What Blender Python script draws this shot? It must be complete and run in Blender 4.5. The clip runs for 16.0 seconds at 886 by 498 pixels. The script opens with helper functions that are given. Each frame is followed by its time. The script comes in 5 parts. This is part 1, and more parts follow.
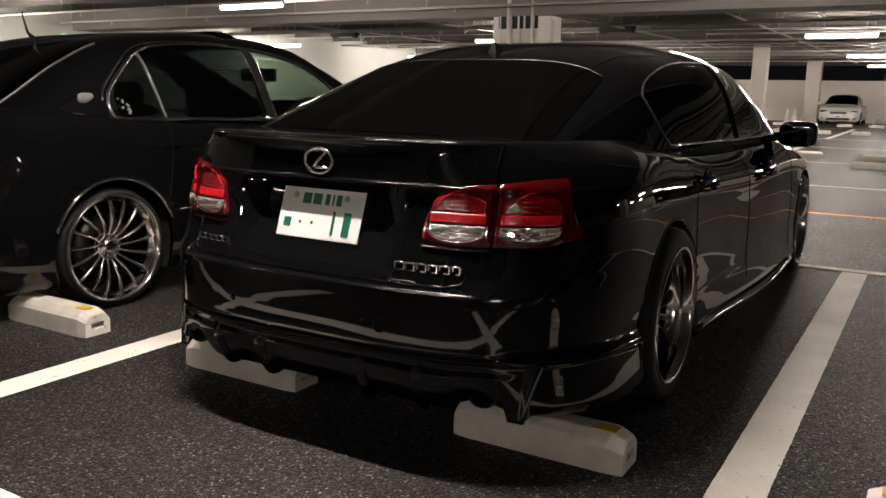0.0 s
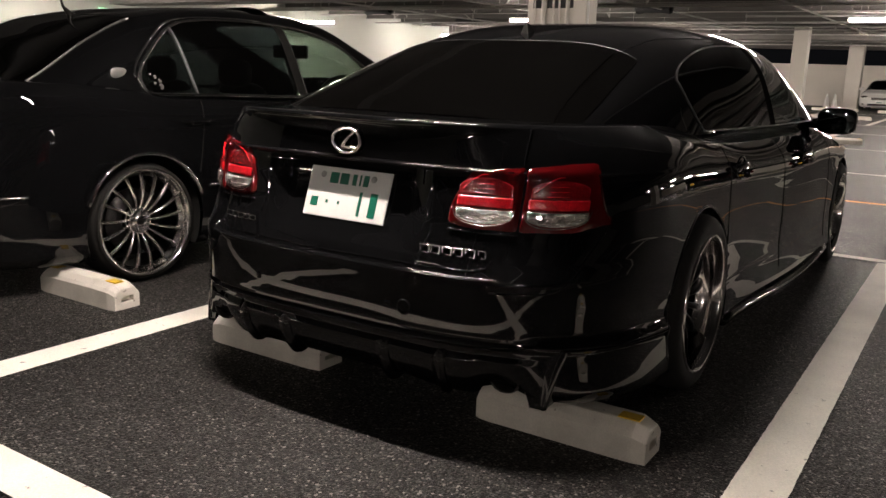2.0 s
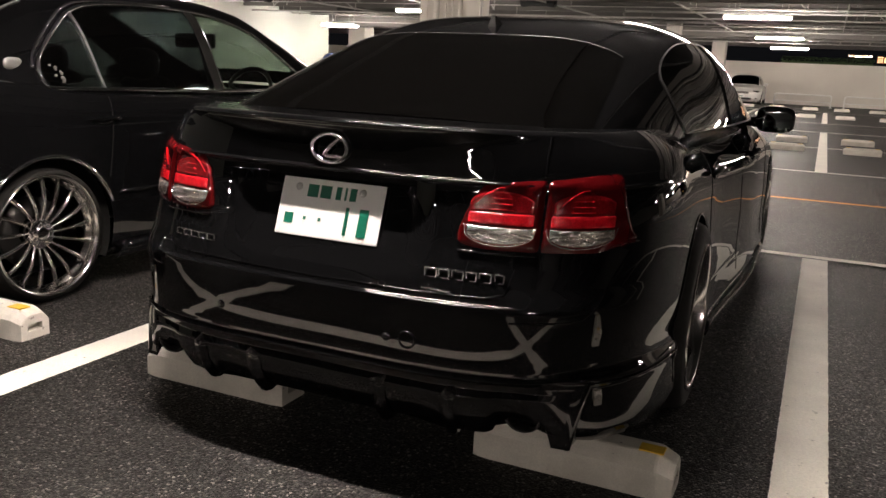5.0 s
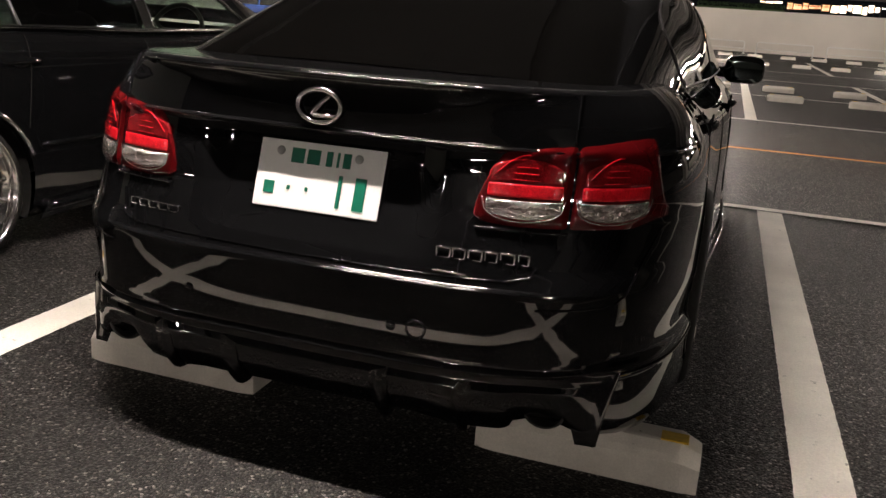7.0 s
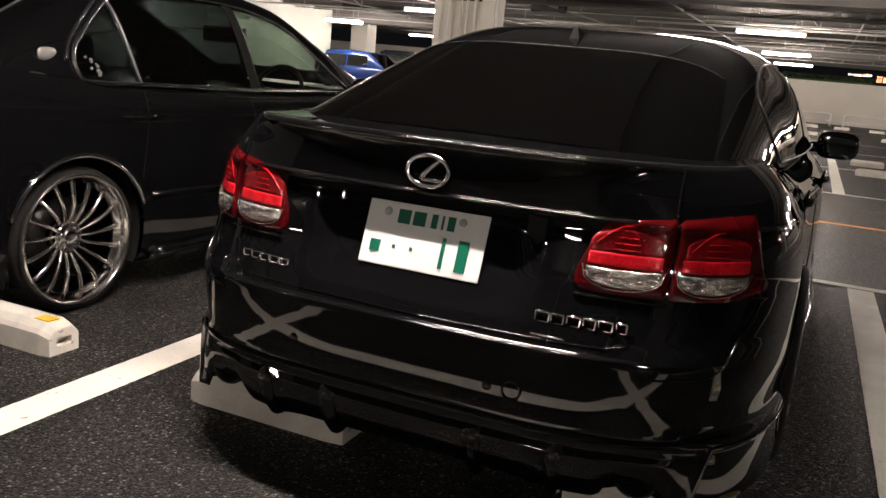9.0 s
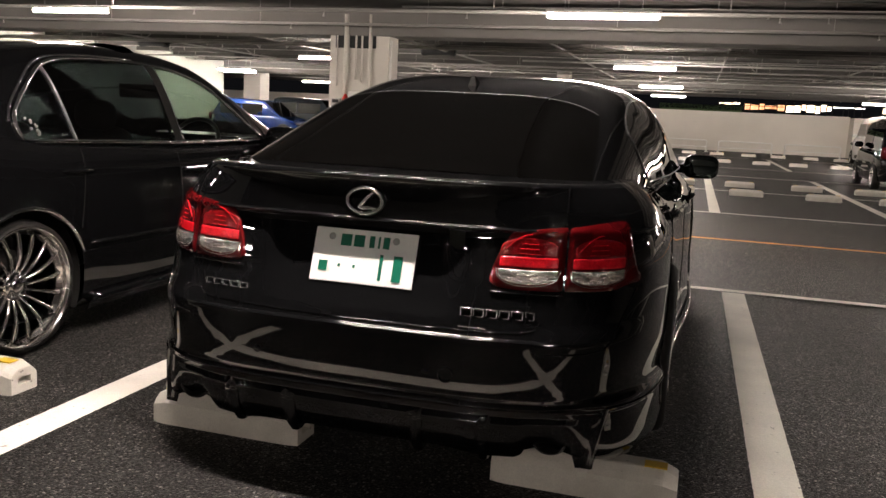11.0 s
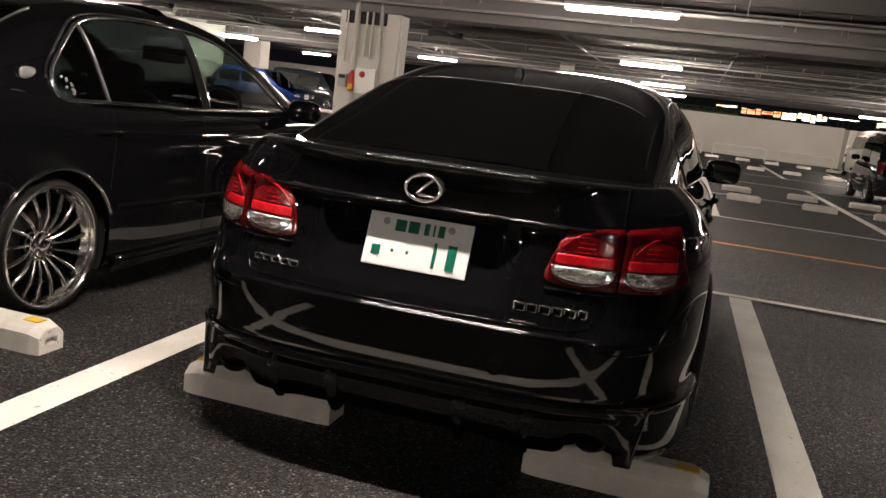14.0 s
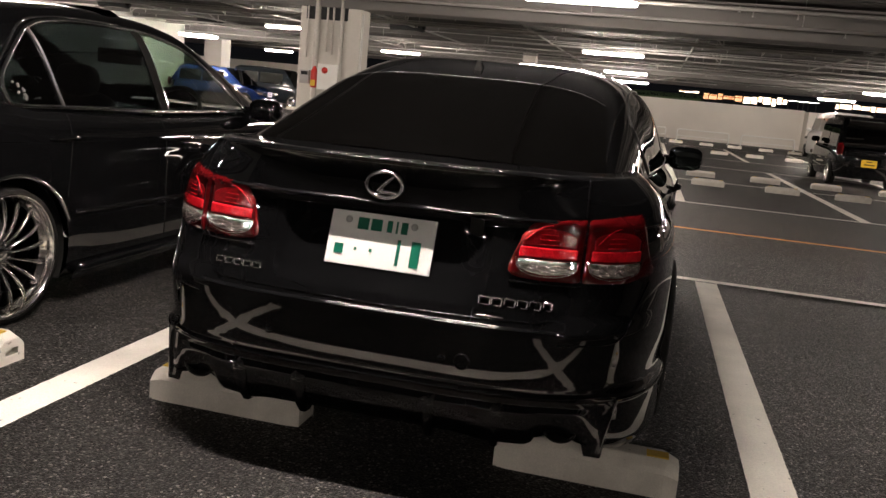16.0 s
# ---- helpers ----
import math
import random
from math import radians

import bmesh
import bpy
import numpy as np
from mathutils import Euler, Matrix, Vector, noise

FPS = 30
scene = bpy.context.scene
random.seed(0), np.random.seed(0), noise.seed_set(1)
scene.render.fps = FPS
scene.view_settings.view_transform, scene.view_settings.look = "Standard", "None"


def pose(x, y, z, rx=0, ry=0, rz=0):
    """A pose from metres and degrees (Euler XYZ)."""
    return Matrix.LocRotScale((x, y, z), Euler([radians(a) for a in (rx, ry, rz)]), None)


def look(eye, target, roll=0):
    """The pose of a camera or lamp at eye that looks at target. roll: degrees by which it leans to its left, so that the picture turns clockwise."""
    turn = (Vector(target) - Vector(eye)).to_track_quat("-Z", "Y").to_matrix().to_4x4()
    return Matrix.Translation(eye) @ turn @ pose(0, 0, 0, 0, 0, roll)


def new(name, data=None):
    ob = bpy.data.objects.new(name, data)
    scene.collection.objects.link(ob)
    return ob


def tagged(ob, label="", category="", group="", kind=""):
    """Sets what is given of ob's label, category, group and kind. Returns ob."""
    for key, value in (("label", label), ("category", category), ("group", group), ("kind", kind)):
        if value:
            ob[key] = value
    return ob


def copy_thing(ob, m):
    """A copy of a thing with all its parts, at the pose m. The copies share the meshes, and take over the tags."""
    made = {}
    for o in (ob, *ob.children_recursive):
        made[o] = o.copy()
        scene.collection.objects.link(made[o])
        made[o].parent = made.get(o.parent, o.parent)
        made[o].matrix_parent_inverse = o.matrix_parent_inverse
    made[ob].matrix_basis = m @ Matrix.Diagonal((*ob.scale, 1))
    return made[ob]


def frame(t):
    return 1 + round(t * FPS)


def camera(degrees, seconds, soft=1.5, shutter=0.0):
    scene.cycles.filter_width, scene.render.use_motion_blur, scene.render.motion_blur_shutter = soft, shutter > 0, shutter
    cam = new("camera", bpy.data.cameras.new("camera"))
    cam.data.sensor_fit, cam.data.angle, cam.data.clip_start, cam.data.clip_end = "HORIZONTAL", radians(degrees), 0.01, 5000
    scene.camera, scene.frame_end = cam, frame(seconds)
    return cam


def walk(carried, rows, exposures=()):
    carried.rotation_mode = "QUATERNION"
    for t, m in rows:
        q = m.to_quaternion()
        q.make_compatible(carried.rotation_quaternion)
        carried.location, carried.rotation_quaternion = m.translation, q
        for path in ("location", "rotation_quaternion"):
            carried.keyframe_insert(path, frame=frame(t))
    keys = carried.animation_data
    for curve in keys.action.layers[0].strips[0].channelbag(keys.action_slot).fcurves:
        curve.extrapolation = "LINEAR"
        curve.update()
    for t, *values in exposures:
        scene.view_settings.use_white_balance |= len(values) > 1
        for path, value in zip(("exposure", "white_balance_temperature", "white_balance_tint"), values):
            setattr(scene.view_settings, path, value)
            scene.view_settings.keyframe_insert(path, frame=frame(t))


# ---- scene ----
cam = camera(56.3, 16.0)
PATH = [
    (0, (1.68, -2.037, 1.129), (0.678, -0.345, 0.76), 1.2),
    (0.5, (1.679, -2.031, 1.126), (0.688, -0.339, 0.735), 1.3),
    (1, (1.668, -2.01, 1.124), (0.647, -0.337, 0.725), 2.5),
    (1.5, (1.673, -2.018, 1.128), (0.638, -0.356, 0.722), 2.9),
    (2, (1.679, -2.016, 1.136), (0.624, -0.37, 0.717), 2.1),
    (2.5, (1.621, -2.009, 1.143), (0.531, -0.379, 0.747), 1.9),
    (3, (1.532, -2.023, 1.155), (0.515, -0.337, 0.799), 2.8),
    (3.5, (1.456, -1.994, 1.154), (0.557, -0.24, 0.814), 2.6),
    (4, (1.4, -1.99, 1.147), (0.539, -0.221, 0.786), 3.1),
    (6.5, (0.916, -1.749, 1.142), (0.286, 0.071, 0.603), 3.0),
    (7, (0.882, -1.73, 1.145), (0.298, 0.101, 0.592), 3.9),
    (7.5, (0.864, -1.733, 1.149), (0.254, 0.099, 0.628), 3.0),
    (8, (0.84, -1.754, 1.154), (0.186, 0.075, 0.676), 4.1),
    (8.5, (0.819, -1.764, 1.162), (0.111, 0.051, 0.711), 5.7),
    (9, (0.836, -1.812, 1.163), (0.072, -0.014, 0.735), 5.3),
    (9.5, (0.917, -1.97, 1.167), (0.153, -0.161, 0.793), 2.6),
    (10, (1.001, -2.112, 1.162), (0.35, -0.247, 0.849), 0.5),
    (12.5, (0.739, -2.31, 1.184), (0.288, -0.389, 0.858), 5.9),
    (13, (0.729, -2.321, 1.181), (0.247, -0.41, 0.846), 7.0),
    (13.5, (0.718, -2.322, 1.186), (0.219, -0.417, 0.837), 7.3),
    (14, (0.718, -2.322, 1.179), (0.202, -0.422, 0.824), 7.1),
    (14.5, (0.715, -2.318, 1.181), (0.193, -0.421, 0.821), 7.2),
    (15, (0.718, -2.32, 1.189), (0.19, -0.422, 0.842), 6.9),
    (15.5, (0.727, -2.327, 1.187), (0.228, -0.421, 0.843), 6.5),
    (16, (0.734, -2.306, 1.187), (0.289, -0.39, 0.824), 5.5),
]
walk(cam, [(t, look(eye, target, roll)) for t, eye, target, roll in PATH], exposures=[(0, 0.25), (3.0, 0.28), (3.5, 0.33), (4.0, 0.49), (6.5, 0.53), (7.5, 0.53), (8.5, 0.43), (9.0, 0.45), (9.5, 0.59), (10.0, 0.63), (12.5, 0.33), (13.5, 0.28), (14.5, 0.28), (16.0, 0.37)])

# ---- light ----
scene.view_settings.exposure = 0.0
world = bpy.data.worlds.new("night")
scene.world = world
world.use_nodes = True
world.node_tree.nodes["Background"].inputs[0].default_value = (0.003, 0.003, 0.0035, 1)
world.node_tree.nodes["Background"].inputs[1].default_value = 1.0
TUBE_POWER = 350.0          # emission strength of the fluorescent tubes
NEAR_POWER = 860.0         # the short twin lamp over the middle bay

# ---- materials ----
def node_mat(name):
    m = bpy.data.materials.new(name)
    m.use_nodes = True
    t = m.node_tree
    return m, t.nodes, t.links, t.nodes["Principled BSDF"]


def set_in(b, **kw):
    names = dict(base="Base Color", rough="Roughness", metal="Metallic", coat="Coat Weight", coat_rough="Coat Roughness",
                 spec="Specular IOR Level", trans="Transmission Weight", ior="IOR", alpha="Alpha",
                 emit="Emission Color", emit_s="Emission Strength")
    for k, v in kw.items():
        b.inputs[names[k]].default_value = (*v, 1) if isinstance(v, tuple) else v


def surface(name, base, rough=0.5, metal=0.0, vary=0.25, scale=6.0, fine=90.0, bump=0.15, bump_dist=0.002, stain=None, speck=None, **kw):
    """Colour and roughness varied at two scales, with fine relief, in metres."""
    m, n, l, b = node_mat(name)
    set_in(b, base=base, rough=rough, metal=metal, **kw)
    co = n.new("ShaderNodeTexCoord")
    big, small = n.new("ShaderNodeTexNoise"), n.new("ShaderNodeTexNoise")
    big.inputs["Scale"].default_value, small.inputs["Scale"].default_value = scale, fine
    big.inputs["Detail"].default_value, small.inputs["Detail"].default_value = 6, 3
    for t in (big, small):
        l.new(co.outputs["Object"], t.inputs["Vector"])
    mixv = n.new("ShaderNodeMath"); mixv.operation = "ADD"
    l.new(big.outputs["Fac"], mixv.inputs[0]); l.new(small.outputs["Fac"], mixv.inputs[1])
    ramp = n.new("ShaderNodeMapRange")
    ramp.inputs["From Min"].default_value, ramp.inputs["From Max"].default_value = 0.6, 1.4
    ramp.inputs["To Min"].default_value, ramp.inputs["To Max"].default_value = 1 - vary, 1 + vary
    l.new(mixv.outputs[0], ramp.inputs["Value"])
    mul = n.new("ShaderNodeMix"); mul.data_type = "RGBA"; mul.blend_type = "MULTIPLY"
    mul.inputs["Factor"].default_value = 1.0
    mul.inputs["A"].default_value = (*base, 1)
    l.new(ramp.outputs[0], mul.inputs["B"])
    col = mul.outputs["Result"]
    if stain:
        sn = n.new("ShaderNodeTexNoise"); sn.inputs["Scale"].default_value = scale * 0.4; sn.inputs["Detail"].default_value = 8
        l.new(co.outputs["Object"], sn.inputs["Vector"])
        sr = n.new("ShaderNodeMapRange")
        sr.inputs["From Min"].default_value, sr.inputs["From Max"].default_value = 0.52, 0.72
        sr.inputs["To Max"].default_value = 0.7
        l.new(sn.outputs["Fac"], sr.inputs["Value"])
        m2 = n.new("ShaderNodeMix"); m2.data_type = "RGBA"
        l.new(sr.outputs[0], m2.inputs["Factor"]); l.new(col, m2.inputs["A"])
        m2.inputs["B"].default_value = (*stain, 1)
        col = m2.outputs["Result"]
    if speck:
        sp = n.new("ShaderNodeTexNoise"); sp.inputs["Scale"].default_value = speck[1]; sp.inputs["Detail"].default_value = 4
        l.new(co.outputs["Object"], sp.inputs["Vector"])
        sm = n.new("ShaderNodeMapRange")
        sm.inputs["From Min"].default_value, sm.inputs["From Max"].default_value = speck[2], speck[2] + .05
        sm.inputs["To Max"].default_value = 0.85
        l.new(sp.outputs["Fac"], sm.inputs["Value"])
        m3 = n.new("ShaderNodeMix"); m3.data_type = "RGBA"
        l.new(sm.outputs[0], m3.inputs["Factor"]); l.new(col, m3.inputs["A"])
        m3.inputs["B"].default_value = (*speck[0], 1)
        col = m3.outputs["Result"]
    l.new(col, b.inputs["Base Color"])
    rr = n.new("ShaderNodeMapRange")
    rr.inputs["From Min"].default_value, rr.inputs["From Max"].default_value = 0.3, 0.7
    rr.inputs["To Min"].default_value, rr.inputs["To Max"].default_value = rough * 0.85, min(1, rough * 1.15)
    l.new(big.outputs["Fac"], rr.inputs["Value"]); l.new(rr.outputs[0], b.inputs["Roughness"])
    if bump:
        bp = n.new("ShaderNodeBump")
        bp.inputs["Strength"].default_value, bp.inputs["Distance"].default_value = bump, bump_dist
        l.new(small.outputs["Fac"], bp.inputs["Height"]); l.new(bp.outputs[0], b.inputs["Normal"])
    return m


def asphalt_mat(name, lo, hi):
    m, n, l, b = node_mat(name)
    set_in(b, spec=0.26)
    co = n.new("ShaderNodeTexCoord")
    vor = n.new("ShaderNodeTexVoronoi"); vor.inputs["Scale"].default_value = 140.0
    vor2 = n.new("ShaderNodeTexVoronoi"); vor2.inputs["Scale"].default_value = 290.0
    big = n.new("ShaderNodeTexNoise"); big.inputs["Scale"].default_value = 1.3; big.inputs["Detail"].default_value = 7
    for t in (vor, vor2, big):
        l.new(co.outputs["Object"], t.inputs["Vector"])
    sep = n.new("ShaderNodeSeparateColor"); l.new(vor.outputs["Color"], sep.inputs[0])
    sep2 = n.new("ShaderNodeSeparateColor"); l.new(vor2.outputs["Color"], sep2.inputs[0])
    cr = n.new("ShaderNodeValToRGB")
    e = cr.color_ramp.elements
    e[0].position, e[0].color = 0.0, (0.006, 0.006, 0.0065, 1)
    e[1].position, e[1].color = 1.0, (0.90, 0.84, 0.78, 1)
    for p, c in ((0.60, (0.011, 0.0105, 0.0105, 1)), (0.82, (0.026, 0.024, 0.023, 1)), (0.90, (0.085, 0.078, 0.07, 1)), (0.95, (0.34, 0.31, 0.28, 1))):
        k = e.new(p); k.color = c
    l.new(sep.outputs[0], cr.inputs[0])
    cr2 = n.new("ShaderNodeValToRGB")
    e = cr2.color_ramp.elements
    e[0].position, e[0].color = 0.0, (0.007, 0.007, 0.0075, 1)
    e[1].position, e[1].color = 1.0, (0.34, 0.31, 0.28, 1)
    k = e.new(0.78); k.color = (0.028, 0.026, 0.025, 1)
    l.new(sep2.outputs[1], cr2.inputs[0])
    mix = n.new("ShaderNodeMix"); mix.data_type = "RGBA"; mix.inputs["Factor"].default_value = 0.45
    l.new(cr.outputs[0], mix.inputs["A"]); l.new(cr2.outputs[0], mix.inputs["B"])
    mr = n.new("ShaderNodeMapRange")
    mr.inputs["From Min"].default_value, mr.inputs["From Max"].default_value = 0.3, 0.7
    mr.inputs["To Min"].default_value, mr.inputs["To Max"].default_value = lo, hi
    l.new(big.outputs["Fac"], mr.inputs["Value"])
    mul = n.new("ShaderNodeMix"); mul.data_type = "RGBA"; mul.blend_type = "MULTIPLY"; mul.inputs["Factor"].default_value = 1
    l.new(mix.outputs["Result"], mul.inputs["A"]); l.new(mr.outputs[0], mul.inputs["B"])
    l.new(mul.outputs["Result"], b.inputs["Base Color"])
    r2 = n.new("ShaderNodeMapRange"); r2.inputs["To Min"].default_value, r2.inputs["To Max"].default_value = 0.42, 0.82
    l.new(sep.outputs[2], r2.inputs["Value"]); l.new(r2.outputs[0], b.inputs["Roughness"])
    bp = n.new("ShaderNodeBump"); bp.inputs["Strength"].default_value, bp.inputs["Distance"].default_value = 0.8, 0.004
    bp.invert = True
    l.new(vor.outputs["Distance"], bp.inputs["Height"]); l.new(bp.outputs[0], b.inputs["Normal"])
    return m


def glass_mat(name, tint, rough=0.02, opacity=0.0):
    """Sheet glass: a tinted see-through layer under a mirror-like skin."""
    m, n, l, b = node_mat(name)
    n.remove(b)
    out = n["Material Output"]
    tr = n.new("ShaderNodeBsdfTransparent"); tr.inputs[0].default_value = (*tint, 1)
    gl = n.new("ShaderNodeBsdfGlossy"); gl.inputs["Roughness"].default_value = rough
    gl.inputs["Color"].default_value = (1, 1, 1, 1)
    lw = n.new("ShaderNodeLayerWeight"); lw.inputs["Blend"].default_value = 0.5
    pw = n.new("ShaderNodeMath"); pw.operation = "POWER"; pw.inputs[1].default_value = 5.0
    fr = n.new("ShaderNodeMath"); fr.operation = "MULTIPLY_ADD"
    fr.inputs[1].default_value, fr.inputs[2].default_value = 0.9, 0.045
    l.new(lw.outputs["Facing"], pw.inputs[0]); l.new(pw.outputs[0], fr.inputs[0])
    df = n.new("ShaderNodeBsdfDiffuse"); df.inputs[0].default_value = (0.05, 0.046, 0.042, 1)
    dm = n.new("ShaderNodeMixShader"); dm.inputs[0].default_value = opacity
    l.new(tr.outputs[0], dm.inputs[1]); l.new(df.outputs[0], dm.inputs[2])
    mx = n.new("ShaderNodeMixShader")
    l.new(fr.outputs[0], mx.inputs[0]); l.new(dm.outputs[0], mx.inputs[1]); l.new(gl.outputs[0], mx.inputs[2])
    l.new(mx.outputs[0], out.inputs[0])
    return m


def glow_mat(name, colour, strength):
    m, n, l, b = node_mat(name)
    set_in(b, base=(0.8, 0.8, 0.8), rough=0.4, emit=colour, emit_s=strength)
    return m


def paint_mat(name, base, rough=0.025):
    m, n, l, b = node_mat(name)
    set_in(b, base=base, rough=rough, spec=0.5)
    co = n.new("ShaderNodeTexCoord")
    no = n.new("ShaderNodeTexNoise"); no.inputs["Scale"].default_value = 3.0; no.inputs["Detail"].default_value = 8
    l.new(co.outputs["Object"], no.inputs["Vector"])
    mr = n.new("ShaderNodeMapRange")
    mr.inputs["To Min"].default_value, mr.inputs["To Max"].default_value = rough, rough + 0.015
    l.new(no.outputs["Fac"], mr.inputs["Value"]); l.new(mr.outputs[0], b.inputs["Roughness"])
    # the faintest orange peel in the lacquer
    pe = n.new("ShaderNodeTexNoise"); pe.inputs["Scale"].default_value = 160.0
    l.new(co.outputs["Object"], pe.inputs["Vector"])
    bp = n.new("ShaderNodeBump"); bp.inputs["Strength"].default_value, bp.inputs["Distance"].default_value = 0.006, 0.001
    l.new(pe.outputs["Fac"], bp.inputs["Height"]); l.new(bp.outputs[0], b.inputs["Normal"])
    return m


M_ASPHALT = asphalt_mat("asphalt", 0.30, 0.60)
# same asphalt with its colour scaled up: aisle most, opposite bays less
M_AISLE = asphalt_mat("aisle_asphalt", 0.95, 1.50)
M_OPPOSITE = asphalt_mat("opposite_bay_asphalt", 0.55, 1.05)
M_LINE = surface("worn_white_line_paint", (0.82, 0.79, 0.71), 0.6, vary=0.18, scale=3.0, fine=160, bump=0.4, stain=(0.50, 0.47, 0.42), speck=((0.26, 0.25, 0.23), 26.0, 0.675))
M_ORANGE = surface("orange_line_paint", (0.85, 0.34, 0.07), 0.6, vary=0.15, fine=160, bump=0.3)
M_CONC = surface("concrete_block", (0.70, 0.665, 0.595), 0.85, vary=0.15, scale=9, fine=220, bump=0.35, stain=(0.42, 0.39, 0.34), speck=((0.28, 0.26, 0.22), 40.0, 0.68))
M_YELLOW = surface("yellow_reflector_paint", (0.75, 0.48, 0.03), 0.5, vary=0.15)
M_WALL = surface("painted_concrete_wall", (0.75, 0.71, 0.64), 0.8, vary=0.08, scale=0.8, fine=40, bump=0.2, stain=(0.64, 0.605, 0.54))
# for the added out-of-view walls, dark so that lacquer and glass mirror little
M_UNSEEN_WALL = surface("dark_unseen_wall", (0.17, 0.165, 0.155), 0.9, vary=0.15, scale=0.8, fine=40, bump=0.3, stain=(0.12, 0.115, 0.11))
# pale wall paint; the green cast of nearby lights is mixed into the colour
M_WALL_GREENLIT = surface("greenlit_wall_paint", (0.46, 0.48, 0.43), 0.7, vary=0.06, scale=0.7, fine=40, bump=0.2, stain=(0.42, 0.43, 0.39))
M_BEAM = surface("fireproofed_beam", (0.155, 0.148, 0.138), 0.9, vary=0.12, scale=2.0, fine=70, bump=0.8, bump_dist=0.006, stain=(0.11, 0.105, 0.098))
M_COLUMN = surface("painted_column", (0.58, 0.555, 0.50), 0.7, vary=0.07, scale=1.5, fine=60, bump=0.2)
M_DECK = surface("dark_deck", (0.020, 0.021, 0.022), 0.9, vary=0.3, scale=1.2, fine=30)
M_PIPE = surface("grey_pipe", (0.38, 0.366, 0.345), 0.55, vary=0.12)
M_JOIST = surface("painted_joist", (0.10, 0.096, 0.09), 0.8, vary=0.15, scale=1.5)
M_STEEL = surface("galvanised_steel", (0.40, 0.40, 0.39), 0.5, metal=0.5, vary=0.15)
M_WHITE = surface("white_enamel", (0.78, 0.77, 0.73), 0.4, vary=0.05)
M_RED = surface("red_enamel", (0.55, 0.03, 0.02), 0.35, vary=0.1)
M_BLACK = paint_mat("black_lacquer", (0.0036, 0.0037, 0.0041), 0.006)
M_PLASTIC = surface("black_plastic", (0.010, 0.0095, 0.009), 0.35, vary=0.2)
M_RUBBER = surface("tyre_rubber", (0.014, 0.0135, 0.013), 0.8, vary=0.25, fine=60, spec=0.2)
M_DARK = surface("underbody_black", (0.014, 0.014, 0.0135), 1.0, vary=0.2, spec=0.0)
M_CHROME = surface("chrome", (0.82, 0.82, 0.82), 0.08, metal=1.0, vary=0.04, bump=0)
M_POLISH = surface("polished_alloy", (0.90, 0.88, 0.85), 0.13, metal=1.0, vary=0.06, bump=0.05)
M_GUNMETAL = surface("dark_alloy", (0.012, 0.012, 0.013), 0.30, metal=0.9, vary=0.1)
M_REDLENS = paint_mat("dark_red_lens", (0.060, 0.002, 0.003), 0.02)
M_REDBRIGHT = surface("bright_red_lens", (0.52, 0.008, 0.016), 0.10, vary=0.55, scale=28, fine=260, bump=0.5, bump_dist=0.001, coat=0.6, coat_rough=0.03)
M_REDMID = surface("red_lens", (0.17, 0.004, 0.007), 0.10, vary=0.5, scale=22, fine=240, bump=0.4, bump_dist=0.001, coat=0.6, coat_rough=0.03)


def lens_mat():
    """Clear lens over a silvered bowl: streaks of bright and dark metal under a glossy skin."""
    m, n, l, b = node_mat("clear_lamp_lens")
    set_in(b, metal=0.85, rough=0.2, coat=1.0, coat_rough=0.02)
    co = n.new("ShaderNodeTexCoord")
    mp = n.new("ShaderNodeMapping"); mp.inputs["Scale"].default_value = (26, 26, 60)
    no = n.new("ShaderNodeTexNoise"); no.inputs["Scale"].default_value = 1.0; no.inputs["Detail"].default_value = 3
    l.new(co.outputs["Object"], mp.inputs["Vector"]); l.new(mp.outputs[0], no.inputs["Vector"])
    cr = n.new("ShaderNodeValToRGB")
    e = cr.color_ramp.elements
    e[0].position, e[0].color = 0.33, (0.12, 0.10, 0.09, 1)
    e[1].position, e[1].color = 0.66, (0.95, 0.88, 0.84, 1)
    k = e.new(0.48); k.color = (0.50, 0.42, 0.40, 1)
    l.new(no.outputs["Fac"], cr.inputs[0]); l.new(cr.outputs[0], b.inputs["Base Color"])
    rib = n.new("ShaderNodeTexWave"); rib.inputs["Scale"].default_value = 55.0; rib.inputs["Distortion"].default_value = 1.5
    l.new(co.outputs["Object"], rib.inputs["Vector"])
    bp = n.new("ShaderNodeBump"); bp.inputs["Strength"].default_value, bp.inputs["Distance"].default_value = 0.5, 0.002
    l.new(rib.outputs["Fac"], bp.inputs["Height"])
    b2 = n.new("ShaderNodeBump"); b2.inputs["Strength"].default_value, b2.inputs["Distance"].default_value = 0.6, 0.012
    l.new(no.outputs["Fac"], b2.inputs["Height"]); l.new(bp.outputs[0], b2.inputs["Normal"]); l.new(b2.outputs[0], b.inputs["Normal"])
    return m


M_CLEARLENS = lens_mat()
M_PLATE = surface("plate_white", (0.80, 0.80, 0.78), 0.45, vary=0.03)
M_GREEN = surface("plate_green", (0.0, 0.12, 0.07), 0.4, vary=0.05)
M_TINT = glass_mat("tinted_glass", (0.065, 0.075, 0.085), opacity=0.012)
M_PRIVACY = glass_mat("privacy_glass", (0.002, 0.002, 0.002), opacity=0.016)
M_CLEAR = glass_mat("window_glass", (0.46, 0.54, 0.48), opacity=0.02)
M_SATIN = surface("satin_chrome", (0.72, 0.71, 0.69), 0.42, metal=1.0, vary=0.05, bump=0)
M_TRIM = surface("dark_satin_trim", (0.13, 0.13, 0.13), 0.34, metal=0.9, vary=0.06, bump=0)
M_MIRROR = surface("mirror_glass", (0.10, 0.12, 0.12), 0.03, metal=1.0, vary=0.02, bump=0)
